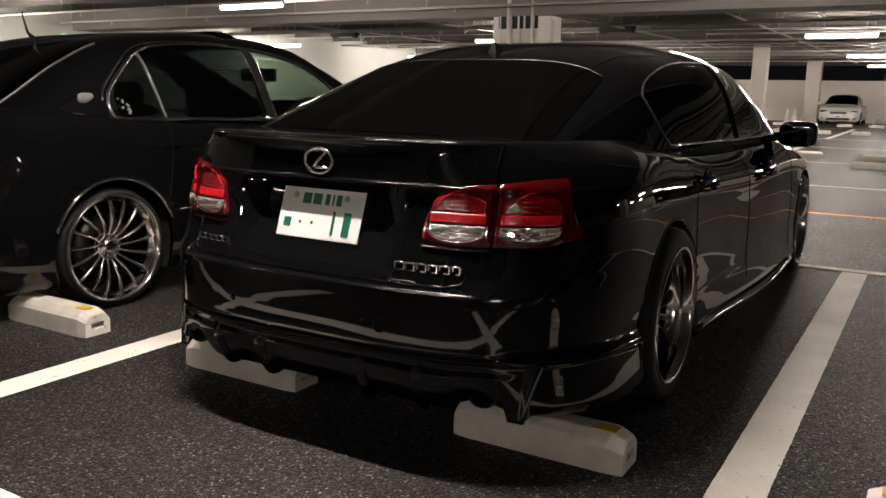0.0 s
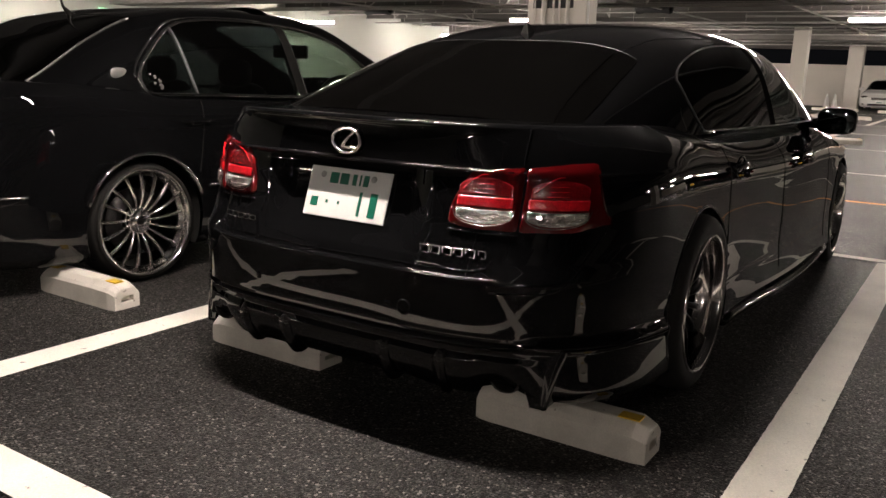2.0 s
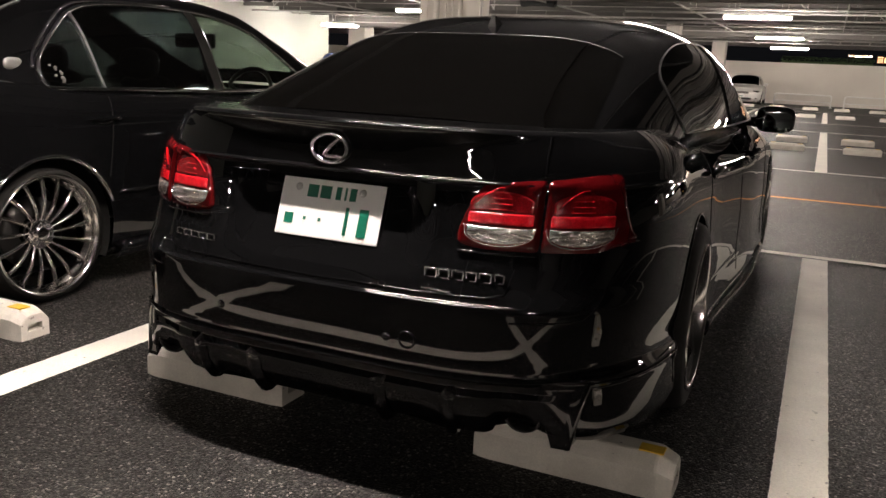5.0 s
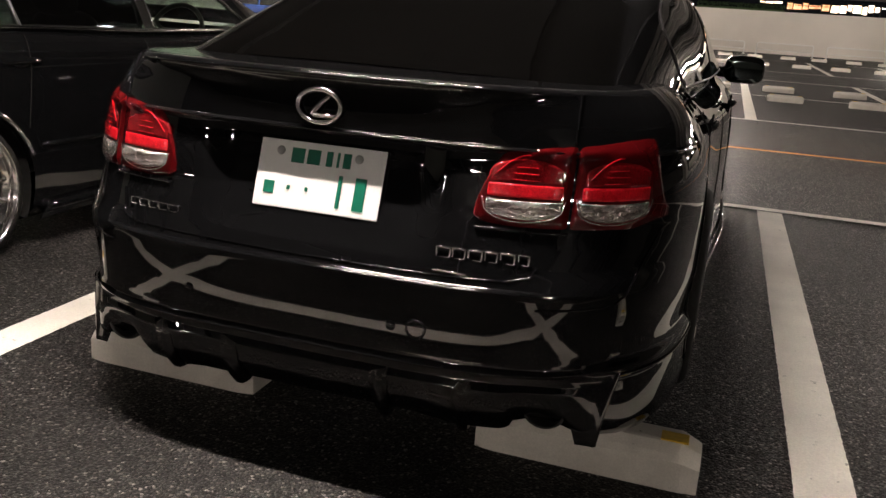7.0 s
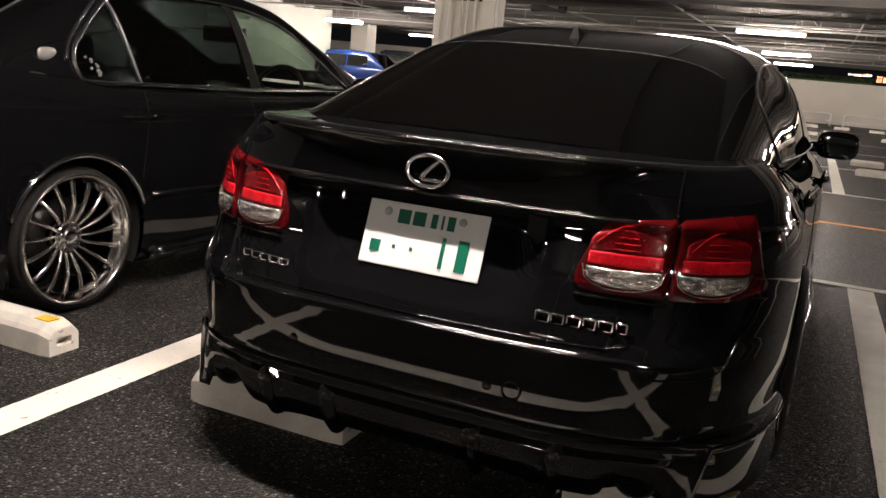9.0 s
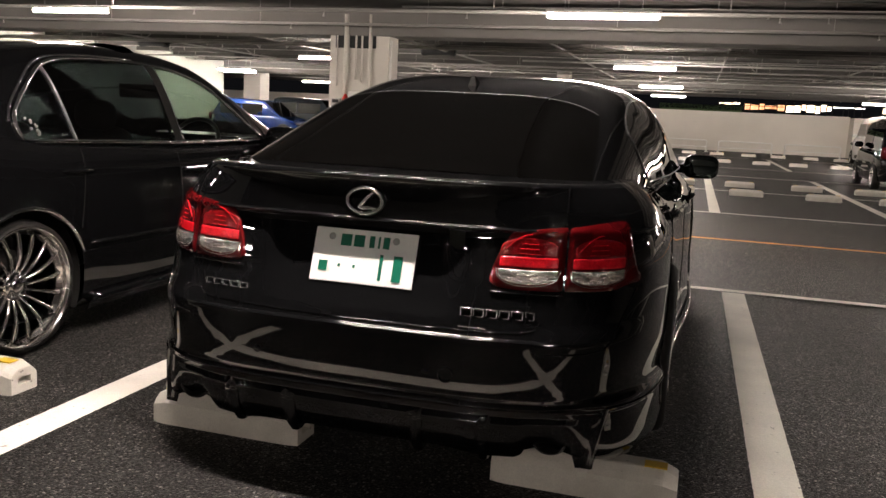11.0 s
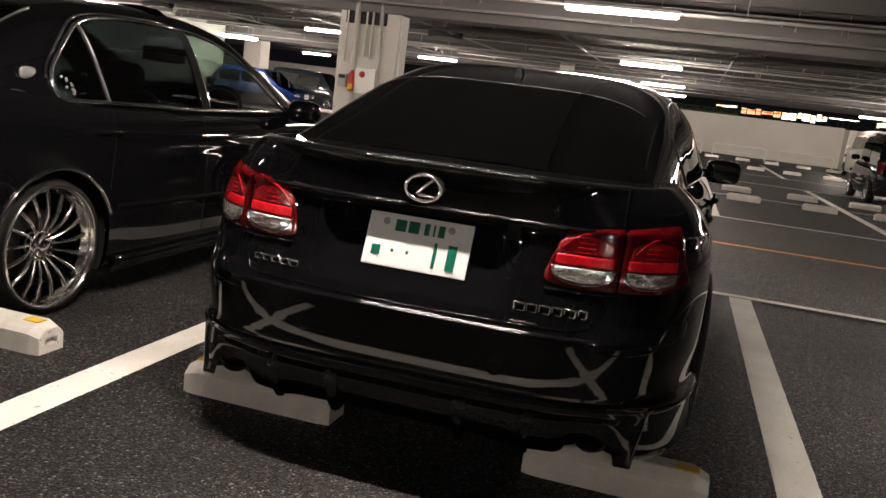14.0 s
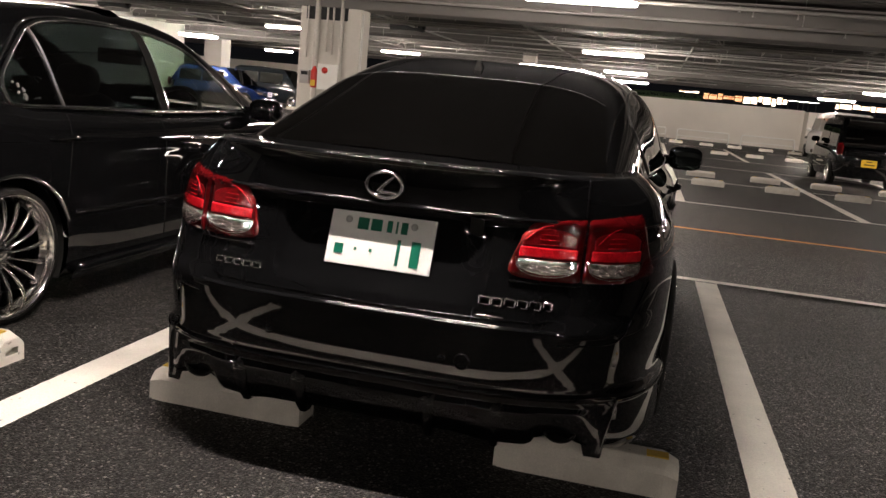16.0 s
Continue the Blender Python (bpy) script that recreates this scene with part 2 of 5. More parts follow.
M_SEAT = surface("dark_seat_leather", (0.008, 0.0075, 0.007), 0.5, vary=0.2)
M_TUBE = glow_mat("fluorescent_tube", (1.0, 0.865, 0.77), TUBE_POWER)
M_TUBE_BRIGHT = glow_mat("bright_fluorescent_tube", (1.0, 0.865, 0.78), NEAR_POWER)


# ---- tools for building ----
def part(name, bm, material, parent=None, label="", smooth=True):
    me = bpy.data.meshes.new(name)
    bmesh.ops.recalc_face_normals(bm, faces=bm.faces) if len(bm.faces) < 60000 else None
    bm.to_mesh(me)
    bm.free()
    me.materials.append(material)
    if smooth:
        me.shade_smooth()
    ob = new(name, me)
    if parent:
        ob.parent = parent
    return tagged(ob, label=label)


def thing(name, label, category, group="", kind="", at=(0, 0, 0), rz=0):
    ob = new(name)
    ob.empty_display_size = 0.1
    ob.matrix_basis = pose(*at, 0, 0, rz)
    return tagged(ob, label, category, group, kind)


def box(bm, x0, x1, y0, y1, z0, z1, bevel=0.0, seg=2):
    r = bmesh.ops.create_cube(bm, size=1.0)
    vs = r["verts"]
    for v in vs:
        v.co = Vector((x0 + (v.co.x + .5) * (x1 - x0), y0 + (v.co.y + .5) * (y1 - y0), z0 + (v.co.z + .5) * (z1 - z0)))
    if bevel:
        es = list({e for v in vs for e in v.link_edges})
        bmesh.ops.bevel(bm, geom=es, offset=bevel, segments=seg, affect="EDGES", profile=0.6)
    return bm


def boxed(*a, **k):
    return box(bmesh.new(), *a, **k)


def tube(bm, pts, r, seg=8, closed=False):
    """A round bar along points; r may be a list."""
    pts = [Vector(p) for p in pts]
    n = len(pts)
    rings = []
    for i, p in enumerate(pts):
        a = pts[(i - 1) % n] if (closed or i > 0) else p
        b = pts[(i + 1) % n] if (closed or i < n - 1) else p
        d = (b - a).normalized() if (b - a).length > 1e-9 else Vector((0, 0, 1))
        u = d.cross(Vector((0.13, 0.31, 0.94))).normalized()
        w = d.cross(u)
        rr = r[i] if isinstance(r, (list, tuple)) else r
        rings.append([bm.verts.new(p + rr * (math.cos(2 * math.pi * k / seg) * u + math.sin(2 * math.pi * k / seg) * w)) for k in range(seg)])
    for i in range(n if closed else n - 1):
        A, B = rings[i], rings[(i + 1) % n]
        for k in range(seg):
            bm.faces.new((A[k], A[(k + 1) % seg], B[(k + 1) % seg], B[k]))
    if not closed:
        bm.faces.new(rings[0]); bm.faces.new(rings[-1])
    return bm


def lathe(bm, prof, seg=48, axis="x", closed=False):
    """prof: (along the axis, radius) turned round the x axis."""
    rings = []
    for a, r in prof:
        rings.append([bm.verts.new((a, r * math.cos(2 * math.pi * k / seg), r * math.sin(2 * math.pi * k / seg))) for k in range(seg)])
    m = len(rings)
    for i in range(m if closed else m - 1):
        A, B = rings[i], rings[(i + 1) % m]
        for k in range(seg):
            bm.faces.new((A[k], A[(k + 1) % seg], B[(k + 1) % seg], B[k]))
    return bm


def sheet(bm, pts):
    """A grid of points [row][column] made into faces; returns the vertices."""
    vs = [[bm.verts.new(p) for p in row] for row in pts]
    for i in range(len(vs) - 1):
        for j in range(len(vs[0]) - 1):
            q = (vs[i][j], vs[i][j + 1], vs[i + 1][j + 1], vs[i + 1][j])
            bm.faces.new(q)
    return vs


def curve(xs, ys):
    """A smooth function through points (monotone cubic)."""
    xs, ys = np.array(xs, float), np.array(ys, float)
    d = np.diff(ys) / np.diff(xs)
    m = np.zeros(len(xs)); m[0], m[-1] = d[0], d[-1]
    for i in range(1, len(xs) - 1):
        m[i] = 0 if d[i - 1] * d[i] <= 0 else 2 * d[i - 1] * d[i] / (d[i - 1] + d[i])

    def f(x):
        x = min(max(x, xs[0]), xs[-1])
        i = min(int(np.searchsorted(xs, x, side="right")) - 1, len(xs) - 2)
        h = xs[i + 1] - xs[i]; t = (x - xs[i]) / h
        return float((2*t**3 - 3*t**2 + 1) * ys[i] + (t**3 - 2*t**2 + t) * h * m[i] + (3*t**2 - 2*t**3) * ys[i + 1] + (t**3 - t**2) * h * m[i + 1])
    return f


def smoothstep(a, b, x):
    t = min(max((x - a) / (b - a), 0), 1)
    return t * t * (3 - 2 * t)


def mirror_ball(c, e):
    bm = bmesh.new()
    bmesh.ops.create_uvsphere(bm, u_segments=20, v_segments=12, radius=1)
    for v in bm.verts:
        v.co = Vector([c[i] + e[i] * v.co[i] for i in range(3)])
    return bm


# ---- the floor and its markings ----
def gz(y):
    """The floor is level round the cars and rises gently towards the far wall."""
    return 0.00015 * max(0.0, y - 11.0) ** 2


XL, XR, YB, YF = -34.0, 26.0, -26.0, 45.0
bm = bmesh.new()
ys = [YB, -14, -6, 0, 8, 11] + [11 + 1.7 * k for k in range(1, 21)]
sheet(bm, [[(x, y, gz(y)) for x in (XL, -20, -10, 0, 10, XR)] for y in ys])
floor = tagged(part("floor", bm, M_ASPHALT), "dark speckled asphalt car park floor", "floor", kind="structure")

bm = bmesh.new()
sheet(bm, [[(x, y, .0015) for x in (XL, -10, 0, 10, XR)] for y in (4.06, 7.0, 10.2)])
tagged(part("aisle_surface", bm, M_AISLE), "paler asphalt of the driving aisle", "road", kind="structure")

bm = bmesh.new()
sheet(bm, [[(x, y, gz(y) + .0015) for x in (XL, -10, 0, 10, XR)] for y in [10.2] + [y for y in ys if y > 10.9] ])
tagged(part("opposite_bay_surface", bm, M_OPPOSITE), "slightly paler asphalt of the opposite parking bays", "road", kind="structure")

PITCH = 2.527
LINE_X = 1.287     # centre of the bay line beside the saloon


def stripe(name, x0, x1, y0, y1, mat, label, lift=0.004):
    bm = bmesh.new()
    near = y1 < 6 and min(abs(x0), abs(x1)) < 4.5
    jag = random.Random(int(1000 * abs(x0 + 7 * y0)))
    worn = lambda: jag.uniform(-.0014, .0014) if near else 0
    if near and x1 - x0 > y1 - y0:
        # broken edge along a cross line
        xs = np.linspace(x0, x1, 1200)
        top = [[(x, y + worn(), lift) for x in xs] for y in (y1, y0)]
    else:
        n = 330 if near else max(1, int((y1 - y0) / 1.2)) if y1 > 11 else 1
        rows = [y0 + (y1 - y0) * i / n for i in range(n + 1)]
        top = [[(x + worn(), y, gz(y) + lift) for x in (x0, x1)] for y in rows]
    sheet(bm, top)
    ob = part(name, bm, mat, smooth=False)
    return tagged(ob, label, "road marking", group="floor markings", kind="structure")


W2 = 0.0785
for k in range(-6, 7):
    x = LINE_X + PITCH * k
    for y0, y1 in ((-1.75, 4.05), (10.19, 20.3), (25.2, 34.2)):
        stripe("bay_line", x - W2, x + W2, y0, y1, M_LINE, "worn white painted bay line on asphalt")
for y, w in ((4.103, .05), (-0.875, .075), (10.19, .05), (14.93, .05), (20.35, .06), (25.2, .06), (34.2, .06)):
    stripe("cross_line", -18.0, 18.0, y - w, y + w, M_LINE, "worn white cross line closing the parking bays", 0.008)
stripe("aisle_line", -18.0, 18.0, 7.13, 7.23, M_ORANGE, "orange centre line along the driving aisle")


# ---- wheel stops ----
def wheel_stop():
    t = thing("wheel_stop", "pale concrete wheel stop block with a yellow reflector patch", "wheel stop", "wheel stops in the bays")
    bm = bmesh.new()
    # trapezoid section with chamfered ends, 0.6 m long
    L, D, Hh = 0.295, 0.075, 0.122
    prof = [(-D, 0.0), (-D, 0.082), (-D + .012, .098), (-D + .035, Hh - .003), (-D + .045, Hh), (D - .045, Hh), (D - .035, Hh - .003), (D - .012, .098), (D, 0.082), (D, 0.0)]
    stations = [(-L, .80), (-L + .004, .83), (-L + .045, .985), (-L + .055, 1.0), (L - .055, 1.0), (L - .045, .985), (L - .004, .83), (L, .80)]
    rows = [[bm.verts.new((x, y * (1 - (1 - s) * .6), z * (s if z > .01 else 1))) for y, z in prof] for x, s in stations]
    for a, b in zip(rows, rows[1:]):
        for j in range(len(prof) - 1):
            bm.faces.new((a[j], a[j + 1], b[j + 1], b[j]))
    # each end has a small lifting slot
    for row, sx in ((rows[0], -1), (rows[-1], 1)):
        h = [bm.verts.new((sx * L, y, z)) for y, z in ((-.034, .034), (-.034, .062), (.034, .062), (.034, .034))]
        k = [bm.verts.new((sx * (L - .03), v.co.y, v.co.z)) for v in h]
        for q in ((row[0], row[1], h[1], h[0]), (row[1], row[2], row[3], row[4], h[1]), (row[4], row[5], h[2], h[1]),
                  (row[5], row[6], row[7], row[8], h[2]), (row[8], row[9], h[3], h[2]), (row[9], row[0], h[0], h[3])):
            bm.faces.new(q)
        for i in range(4):
            bm.faces.new((h[i], h[(i + 1) % 4], k[(i + 1) % 4], k[i]))
        bm.faces.new(k)
    bmesh.ops.recalc_face_normals(bm, faces=bm.faces)
    body = part("block", bm, M_CONC, t, smooth=False)
    for sx in (-1, 1):
        x = sx * 0.225
        part("reflector", boxed(x - .035, x + .035, -D + .036, -D + .085, Hh - .002, Hh + .003, bevel=.001), M_YELLOW, t, "yellow reflector patch", smooth=False)
    return t


first = wheel_stop()
first.matrix_basis = pose(0.672, 0.325, 0)
stops = []
for k in range(-4, 4):
    cx = 0.029 + PITCH * k
    for sx in (-1, 1):
        if (k, sx) != (0, 1):
            stops.append((cx + sx * 0.643, 0.325))
for k in range(-5, 6):
    cx = 0.04 + PITCH * k
    for sx in (-1, 1):
        for y in (13.93, 16.35, 29.0, 36.6):
            stops.append((cx + sx * 0.66, y))
for x, y in stops:
    copy_thing(first, pose(x, y, gz(y)))


# ---- ceiling, beams, columns, walls ----
CEIL = 3.30
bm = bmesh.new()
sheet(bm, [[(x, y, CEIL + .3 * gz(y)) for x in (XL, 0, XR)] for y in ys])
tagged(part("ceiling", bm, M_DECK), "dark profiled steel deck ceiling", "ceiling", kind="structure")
for i in range(20):
    y = 9.6 + 2.05 * i
    if 10.9 < y < 12.5:
        continue
    if y > YF - .4:
        break
    z = 2.86 + .3 * gz(y)
    h, w = (.30, .07) if i % 2 == 0 else (.22, .05)
    bm = bmesh.new()
    box(bm, XL, XR, y - w, y + w, z, z + .018)
    box(bm, XL, XR, y - .008, y + .008, z + .018, z + h)
    box(bm, XL, XR, y - w, y + w, z + h, z + h + .018)
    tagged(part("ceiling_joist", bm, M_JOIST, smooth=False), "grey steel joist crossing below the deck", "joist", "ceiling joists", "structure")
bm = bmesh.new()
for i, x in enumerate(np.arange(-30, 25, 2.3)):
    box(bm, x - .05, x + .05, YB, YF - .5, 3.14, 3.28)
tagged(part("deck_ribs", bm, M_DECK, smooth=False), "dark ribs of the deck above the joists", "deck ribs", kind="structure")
rng = random.Random(4)
for i in range(30):
    y = 9.3 + .86 * i + rng.uniform(-.2, .2)
    if 11.2 < y < 12.4:
        y = 11.18
    z = rng.uniform(2.60, 2.84) + .3 * gz(y)
    x0, x1 = (XL, XR) if i % 3 == 0 else sorted((rng.uniform(-24, 0), rng.uniform(2, 18)))
    bm = bmesh.new()
    r = rng.choice((.012, .018, .018, .026))
    tube(bm, [(x0, y, z), (x1, y, z)], r, 8)
    for x in np.arange(x0 + 1.1 + (i % 4) * .5, x1 - .2, 3.1):
        tube(bm, [(x, y, z), (x, y, CEIL + .3 * gz(y))], .006, 5)
        if rng.random() < .35:
            tube(bm, [(x + .6, y, z), (x + .6, y, z - .07), (x + .6, y, z - .09)], [.010, .010, .022], 6)
    tagged(part("ceiling_pipe", bm, M_PIPE), "grey pipe slung across under the ceiling", "pipe", "ceiling pipes", "structure")
for i in range(64):
    x, y = rng.uniform(-18, 12), rng.uniform(13, 36)
    z = 2.72 + .3 * gz(y)
    dx = rng.uniform(.25, .8) * rng.choice((-1, 1))
    top = CEIL + .3 * gz(y)
    bm = bmesh.new()
    tube(bm, [(x, y, z), (x, y, top)], .012, 5)
    tube(bm, [(x, y, z), (x + dx, y + rng.uniform(-.2, .2), top)], .014, 5)
    tagged(part("pipe_brace", bm, M_PIPE), "short pale bracing rod under the ceiling", "brace", "ceiling braces", "structure")
for i in range(7):
    x = -12.2 + 3.4 * i
    bm = bmesh.new()
    tube(bm, [(x, 12.2, 2.70 + .04 * (i % 3)), (x + .1, 40, 2.86 + .05 * (i % 3))], .022, 8)
    tagged(part("ceiling_pipe", bm, M_PIPE), "grey pipe running along under the ceiling", "pipe", "ceiling pipes", "structure")
# sprinkler heads and a conduit on the front of the main beam
for x0, x1, z in ((-9.0, -1.6, 2.93), (.9, 9.0, 2.98)):
    bm = bmesh.new()
    tube(bm, [(x0, 11.46, z), (x1, 11.46, z)], .017, 8)
    for x in np.arange(x0 + .9, x1, 2.6):
        tube(bm, [(x, 11.46, z), (x, 11.43, z - .09), (x, 11.43, z - .13)], [.010, .010, .026], 6)
    tagged(part("ceiling_pipe", bm, M_PIPE), "sprinkler pipe fixed along the beam with small drop heads", "pipe", "ceiling pipes", "structure")


def duct_fan(x, y, z):
    t = thing("jet_fan", "dark round duct fan hung under the ceiling", "fan", "jet fans", at=(x, y, z))
    bm = bmesh.new()
    lathe(bm, [(-.42, .10), (-.44, .15), (-.40, .16), (-.22, .13), (.22, .13), (.40, .16), (.44, .15), (.42, .10)], 24)
    part("casing", bm, M_DECK, t)
    for dx in (-.25, .25):
        part("strap", boxed(dx - .015, dx + .015, -.01, .01, .10, CEIL + .3 * gz(y) - z + .02), M_STEEL, t, smooth=False)


for x, y in ((-14.0, 18.4), (-13.4, 22.6), (3.1, 14.2), (-5.6, 18.6), (6.4, 22.4)):
    duct_fan(x, y, 2.86 + .3 * gz(y))


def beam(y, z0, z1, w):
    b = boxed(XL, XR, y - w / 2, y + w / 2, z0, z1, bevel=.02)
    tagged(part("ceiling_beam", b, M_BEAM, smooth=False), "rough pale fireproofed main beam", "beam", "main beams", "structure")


beam(11.82, 2.49, 3.2, .64)
beam(28.8, 2.60, 3.3, .62)


def column(x, y, w, pipes=True, top=2.75, deep=None):
    t = thing("column", "white painted square column with grey pipes on it", "column", "columns", "structure", at=(x, y, gz(y)))
    part("shaft", boxed(-w / 2, w / 2, -w / 2, -w / 2 + (deep or w), 0, top, bevel=.015), M_COLUMN, t, smooth=False)
    if pipes:
        # near-black panel on the face, its colour giving the shade of a recess
        part("slot_shade_panel", boxed(-w * .40, w * .28, -w / 2 - .012, -w / 2 + .01, 2.28, top, bevel=.002), M_DECK, t, "dark panel painted as the shaded gap behind the pipes", smooth=False)
        for i, px in enumerate((-.36, -.20, -.04, .06, .20)):
            bm = bmesh.new()
            low = (1.62, .0, 1.74, 1.70, .0)[i]
            tube(bm, [(px * w, -w / 2 - .035, low), (px * w, -w / 2 - .035, top + .1)], (.014, .05, .018, .018, .035)[i], 10)
            part("pipe", bm, M_COLUMN, t)
        bm = bmesh.new()
        tube(bm, [(w / 2 + .02, -w / 2 + .03, .0), (w / 2 + .02, -w / 2 + .03, 2.42)], .022, 8)
        part("corner_pipe", bm, M_WHITE, t)
    return t


column(-4.86, 12.12, 1.12, deep=.45)
column(-3.62, 27.0, .45, False, 2.9)
column(-3.64, 40.2, .62, False, 2.9)
column(-17.6, 30.6, .8, False, 2.9)
column(9.4, 12.13, 1.14)

# fire point on the column
fp = thing("alarm_box", "white fire alarm cabinet with a red bell lamp on the column", "alarm box", at=(-4.85, 11.56, 1.39))
part("cabinet", boxed(-.16, .22, -.10, .01, -.30, .14, bevel=.01), M_WHITE, fp, smooth=False)
part("bell_lamp", mirror_ball((-.02, -.11, .03), (.055, .04, .055)), M_RED, fp, "red dome lamp")
fx = thing("fire_extinguisher", "red fire extinguisher with a yellow tag hung on the column", "fire extinguisher", at=(-5.07, 11.49, 1.29))
bm = bmesh.new()
tube(bm, [(0, 0, -.18), (0, 0, -.165), (0, 0, .10), (0, 0, .14), (0, 0, .19)], [.05, .062, .062, .04, .02], 16)
part("cylinder", bm, M_RED, fx)
part("tag", boxed(-.045, .045, -.07, -.062, -.15, -.05, bevel=.002), M_YELLOW, fx, "yellow tag", smooth=False)
part("bracket", boxed(-.02, .02, .0, .08, .0, .04, bevel=.004), M_STEEL, fx, smooth=False)
jb = thing("switch_box", "small grey metal switch box on the column", "switch box", at=(-5.26, 11.56, 1.30))
part("case", boxed(-.085, .085, -.07, .01, -.13, .10, bevel=.008), M_PIPE, jb, smooth=False)
part("lid", boxed(-.06, .06, -.078, -.068, .02, .08, bevel=.003), M_DECK, jb, smooth=False)


# ---- cars ----
def lin(pts):
    a = np.array(pts, float)
    return lambda v: float(np.interp(v, a[:, 0], a[:, 1]))


class CarShape:
    """The outer form of a saloon: stacked plan outlines for the lower body, cross-sections for the cabin."""

    def __init__(self, d):
        self.rear, self.width, self.front, self.shoulder = d["rear"], d["width"], d["front"], d["shoulder"]
        self.cab_base, self.cab_top, self.cab_roof = d["cab_base"], d["cab_top"], d["cab_roof"]
        self.zb, self.en, self.er, self.ef, self.crown = d["zb"], d["en"], d["er"], d["ef"], d["crown"]
        self.axles, self.axle_z, self.arch, self.flare_by = d["axles"], d["axle_z"], d["arch"], d["flare_by"]
        self.plate_box, self.panes, self.screens = d["plate_box"], d["panes"], d["screens"]
        self.Rf, self.Wf, self.Ff = lin(self.rear), curve(*zip(*self.width)), lin(self.front)
        self.zs = curve(*zip(*self.shoulder))
        self.wb, self.wt, self.zt = curve(*zip(*self.cab_base)), curve(*zip(*self.cab_top)), curve(*zip(*self.cab_roof))
        self.top, self.zlow, self.skirt = self.rear[-1][0], self.rear[0][0], d.get("skirt")
        self.ya = d.get("ya", self.axles[0] + .07)

    def zmap(self, z, y):
        if z <= .6:
            return z
        return .6 + (z - .6) * (self.zs(y) - .6) / (self.top - .6)

    def recess(self, x, z):
        if not self.plate_box:
            return 0.0
        x0, z0, z1, dep = self.plate_box
        return dep * (1 - smoothstep(x0 - .10, x0, abs(x))) * smoothstep(z0, z0 + .03, z) * (.3 + .7 * smoothstep(.62, .80, z)) * (1 - smoothstep(z1 - .004, z1 + .004, z))

    def hem(self, x, y):
        """Height of the lower edge round the tail: stepped behind, rising towards the wheels."""
        a = self.skirt[0](x)
        b = self.skirt[1](y)
        return a + (b - a) * smoothstep(.06, .16, y) if y < .7 else b

    def flare(self, y, z):
        f = sum(math.exp(-((y - a) / .42) ** 2) for a in self.axles)
        doors = .070 * smoothstep(1.4, 2.9, y) - .012 * smoothstep(.5, 1.2, y) * smoothstep(.5, .7, z) if self.skirt else 0
        return self.flare_by * f * math.exp(-((z - .42) / .25) ** 2) + doors

    def er_at(self, z):
        """The bumper's corners are squarer than the boot's."""
        return self.er + (.6 if self.skirt else 0)

    def limit(self, x, y, z):
        """The bumper's side is waisted above a sharp lip, steps in below it and flares again towards the hem."""
        if not self.skirt or y > .80 or z > .60 or x < .55:
            return x
        side = smoothstep(.60, .74, x) * (1 - smoothstep(.64, .80, y))
        dz = z - (.352 - .06 * (y - .1))
        if dz >= 0:
            d = .007 - .016 * smoothstep(0, .05, dz) + .009 * smoothstep(.04, .17, dz)
        else:
            d = .007 - .010 * smoothstep(0, .016, -dz)
        return x + d * side

    def tail(self, x, z):
        """The rear profile; the lip under the bumper fades out towards the corners."""
        R = self.Rf(z)
        if self.skirt and z < .374:
            plain = float(np.interp(z, (.165, .20, .26, .32, .374), (-.055, -.064, -.069, -.0705, -.0705)))
            R += (plain - R) * smoothstep(.56, .70, abs(x))
        elif self.skirt and .553 < z < .60:
            plain = float(np.interp(z, (.553, .575, .60), (-.0768, -.0620, -.0415)))
            R += (plain - R) * smoothstep(.50, .60, abs(x))
        return R

    def rear_y(self, x, z):
        """The rear face's y at x and height z."""
        w, er = self.Wf(z), self.er_at(z)
        R = self.tail(x, z)
        q = min(abs(x) / w, .999)
        yc = self.ya
        return yc - (yc - R) * (1 - q ** er) ** (1 / er) + self.recess(x, z)

    def outline(self, z):
        R, w, F, er = self.Rf(z), self.Wf(z), self.Ff(z), self.er_at(z)
        ya, yb = self.ya, self.axles[1] - .1
        out = []
        for q in np.linspace(0, .93, 80):
            out.append((w * q, ya - (ya - self.tail(w * q, z)) * (1 - q ** er) ** (1 / er)))
        R = self.tail(w, z)
        p0 = (1 - .93 ** er) ** (1 / er)
        for p in np.linspace(p0, 0, 44)[1:]:
            out.append((w * (1 - p ** er) ** (1 / er), ya - (ya - R) * p))
        for y in np.linspace(ya, yb, 62)[1:]:
            out.append((w, y))
        p0 = (1 - .9 ** self.ef) ** (1 / self.ef)
        for p in np.linspace(0, p0, 26)[1:]:
            out.append((w * (1 - p ** self.ef) ** (1 / self.ef), yb + (F - yb) * p))
        for q in np.linspace(.9, 0, 22)[1:]:
            out.append((w * q, yb + (F - yb) * (1 - q ** self.ef) ** (1 / self.ef)))
        res = []
        for x, y in out:
            zz = self.zmap(z, y)
            x = self.limit(x, y, z)
            xx = x + (self.flare(y, zz) * smoothstep(.5, .85, x / w))
            if self.skirt and zz < .33:
                zz += (self.hem(x, y) - self.zlow) * (1 - (zz - self.zlow) / (.33 - self.zlow))
            res.append((xx, y + (self.recess(x, z) if y < .4 else 0), zz))
        return res

    def cab_x(self, y, z):
        """Half-width of the cabin at y and z."""
        h = self.zt(y) - self.zb
        f = min(max((z - self.zb) / max(h, 1e-4), 0), .9999)
        return (self.wb(y) + (self.wt(y) - self.wb(y)) * f) * (1 - f ** self.en) ** (1 / self.en)

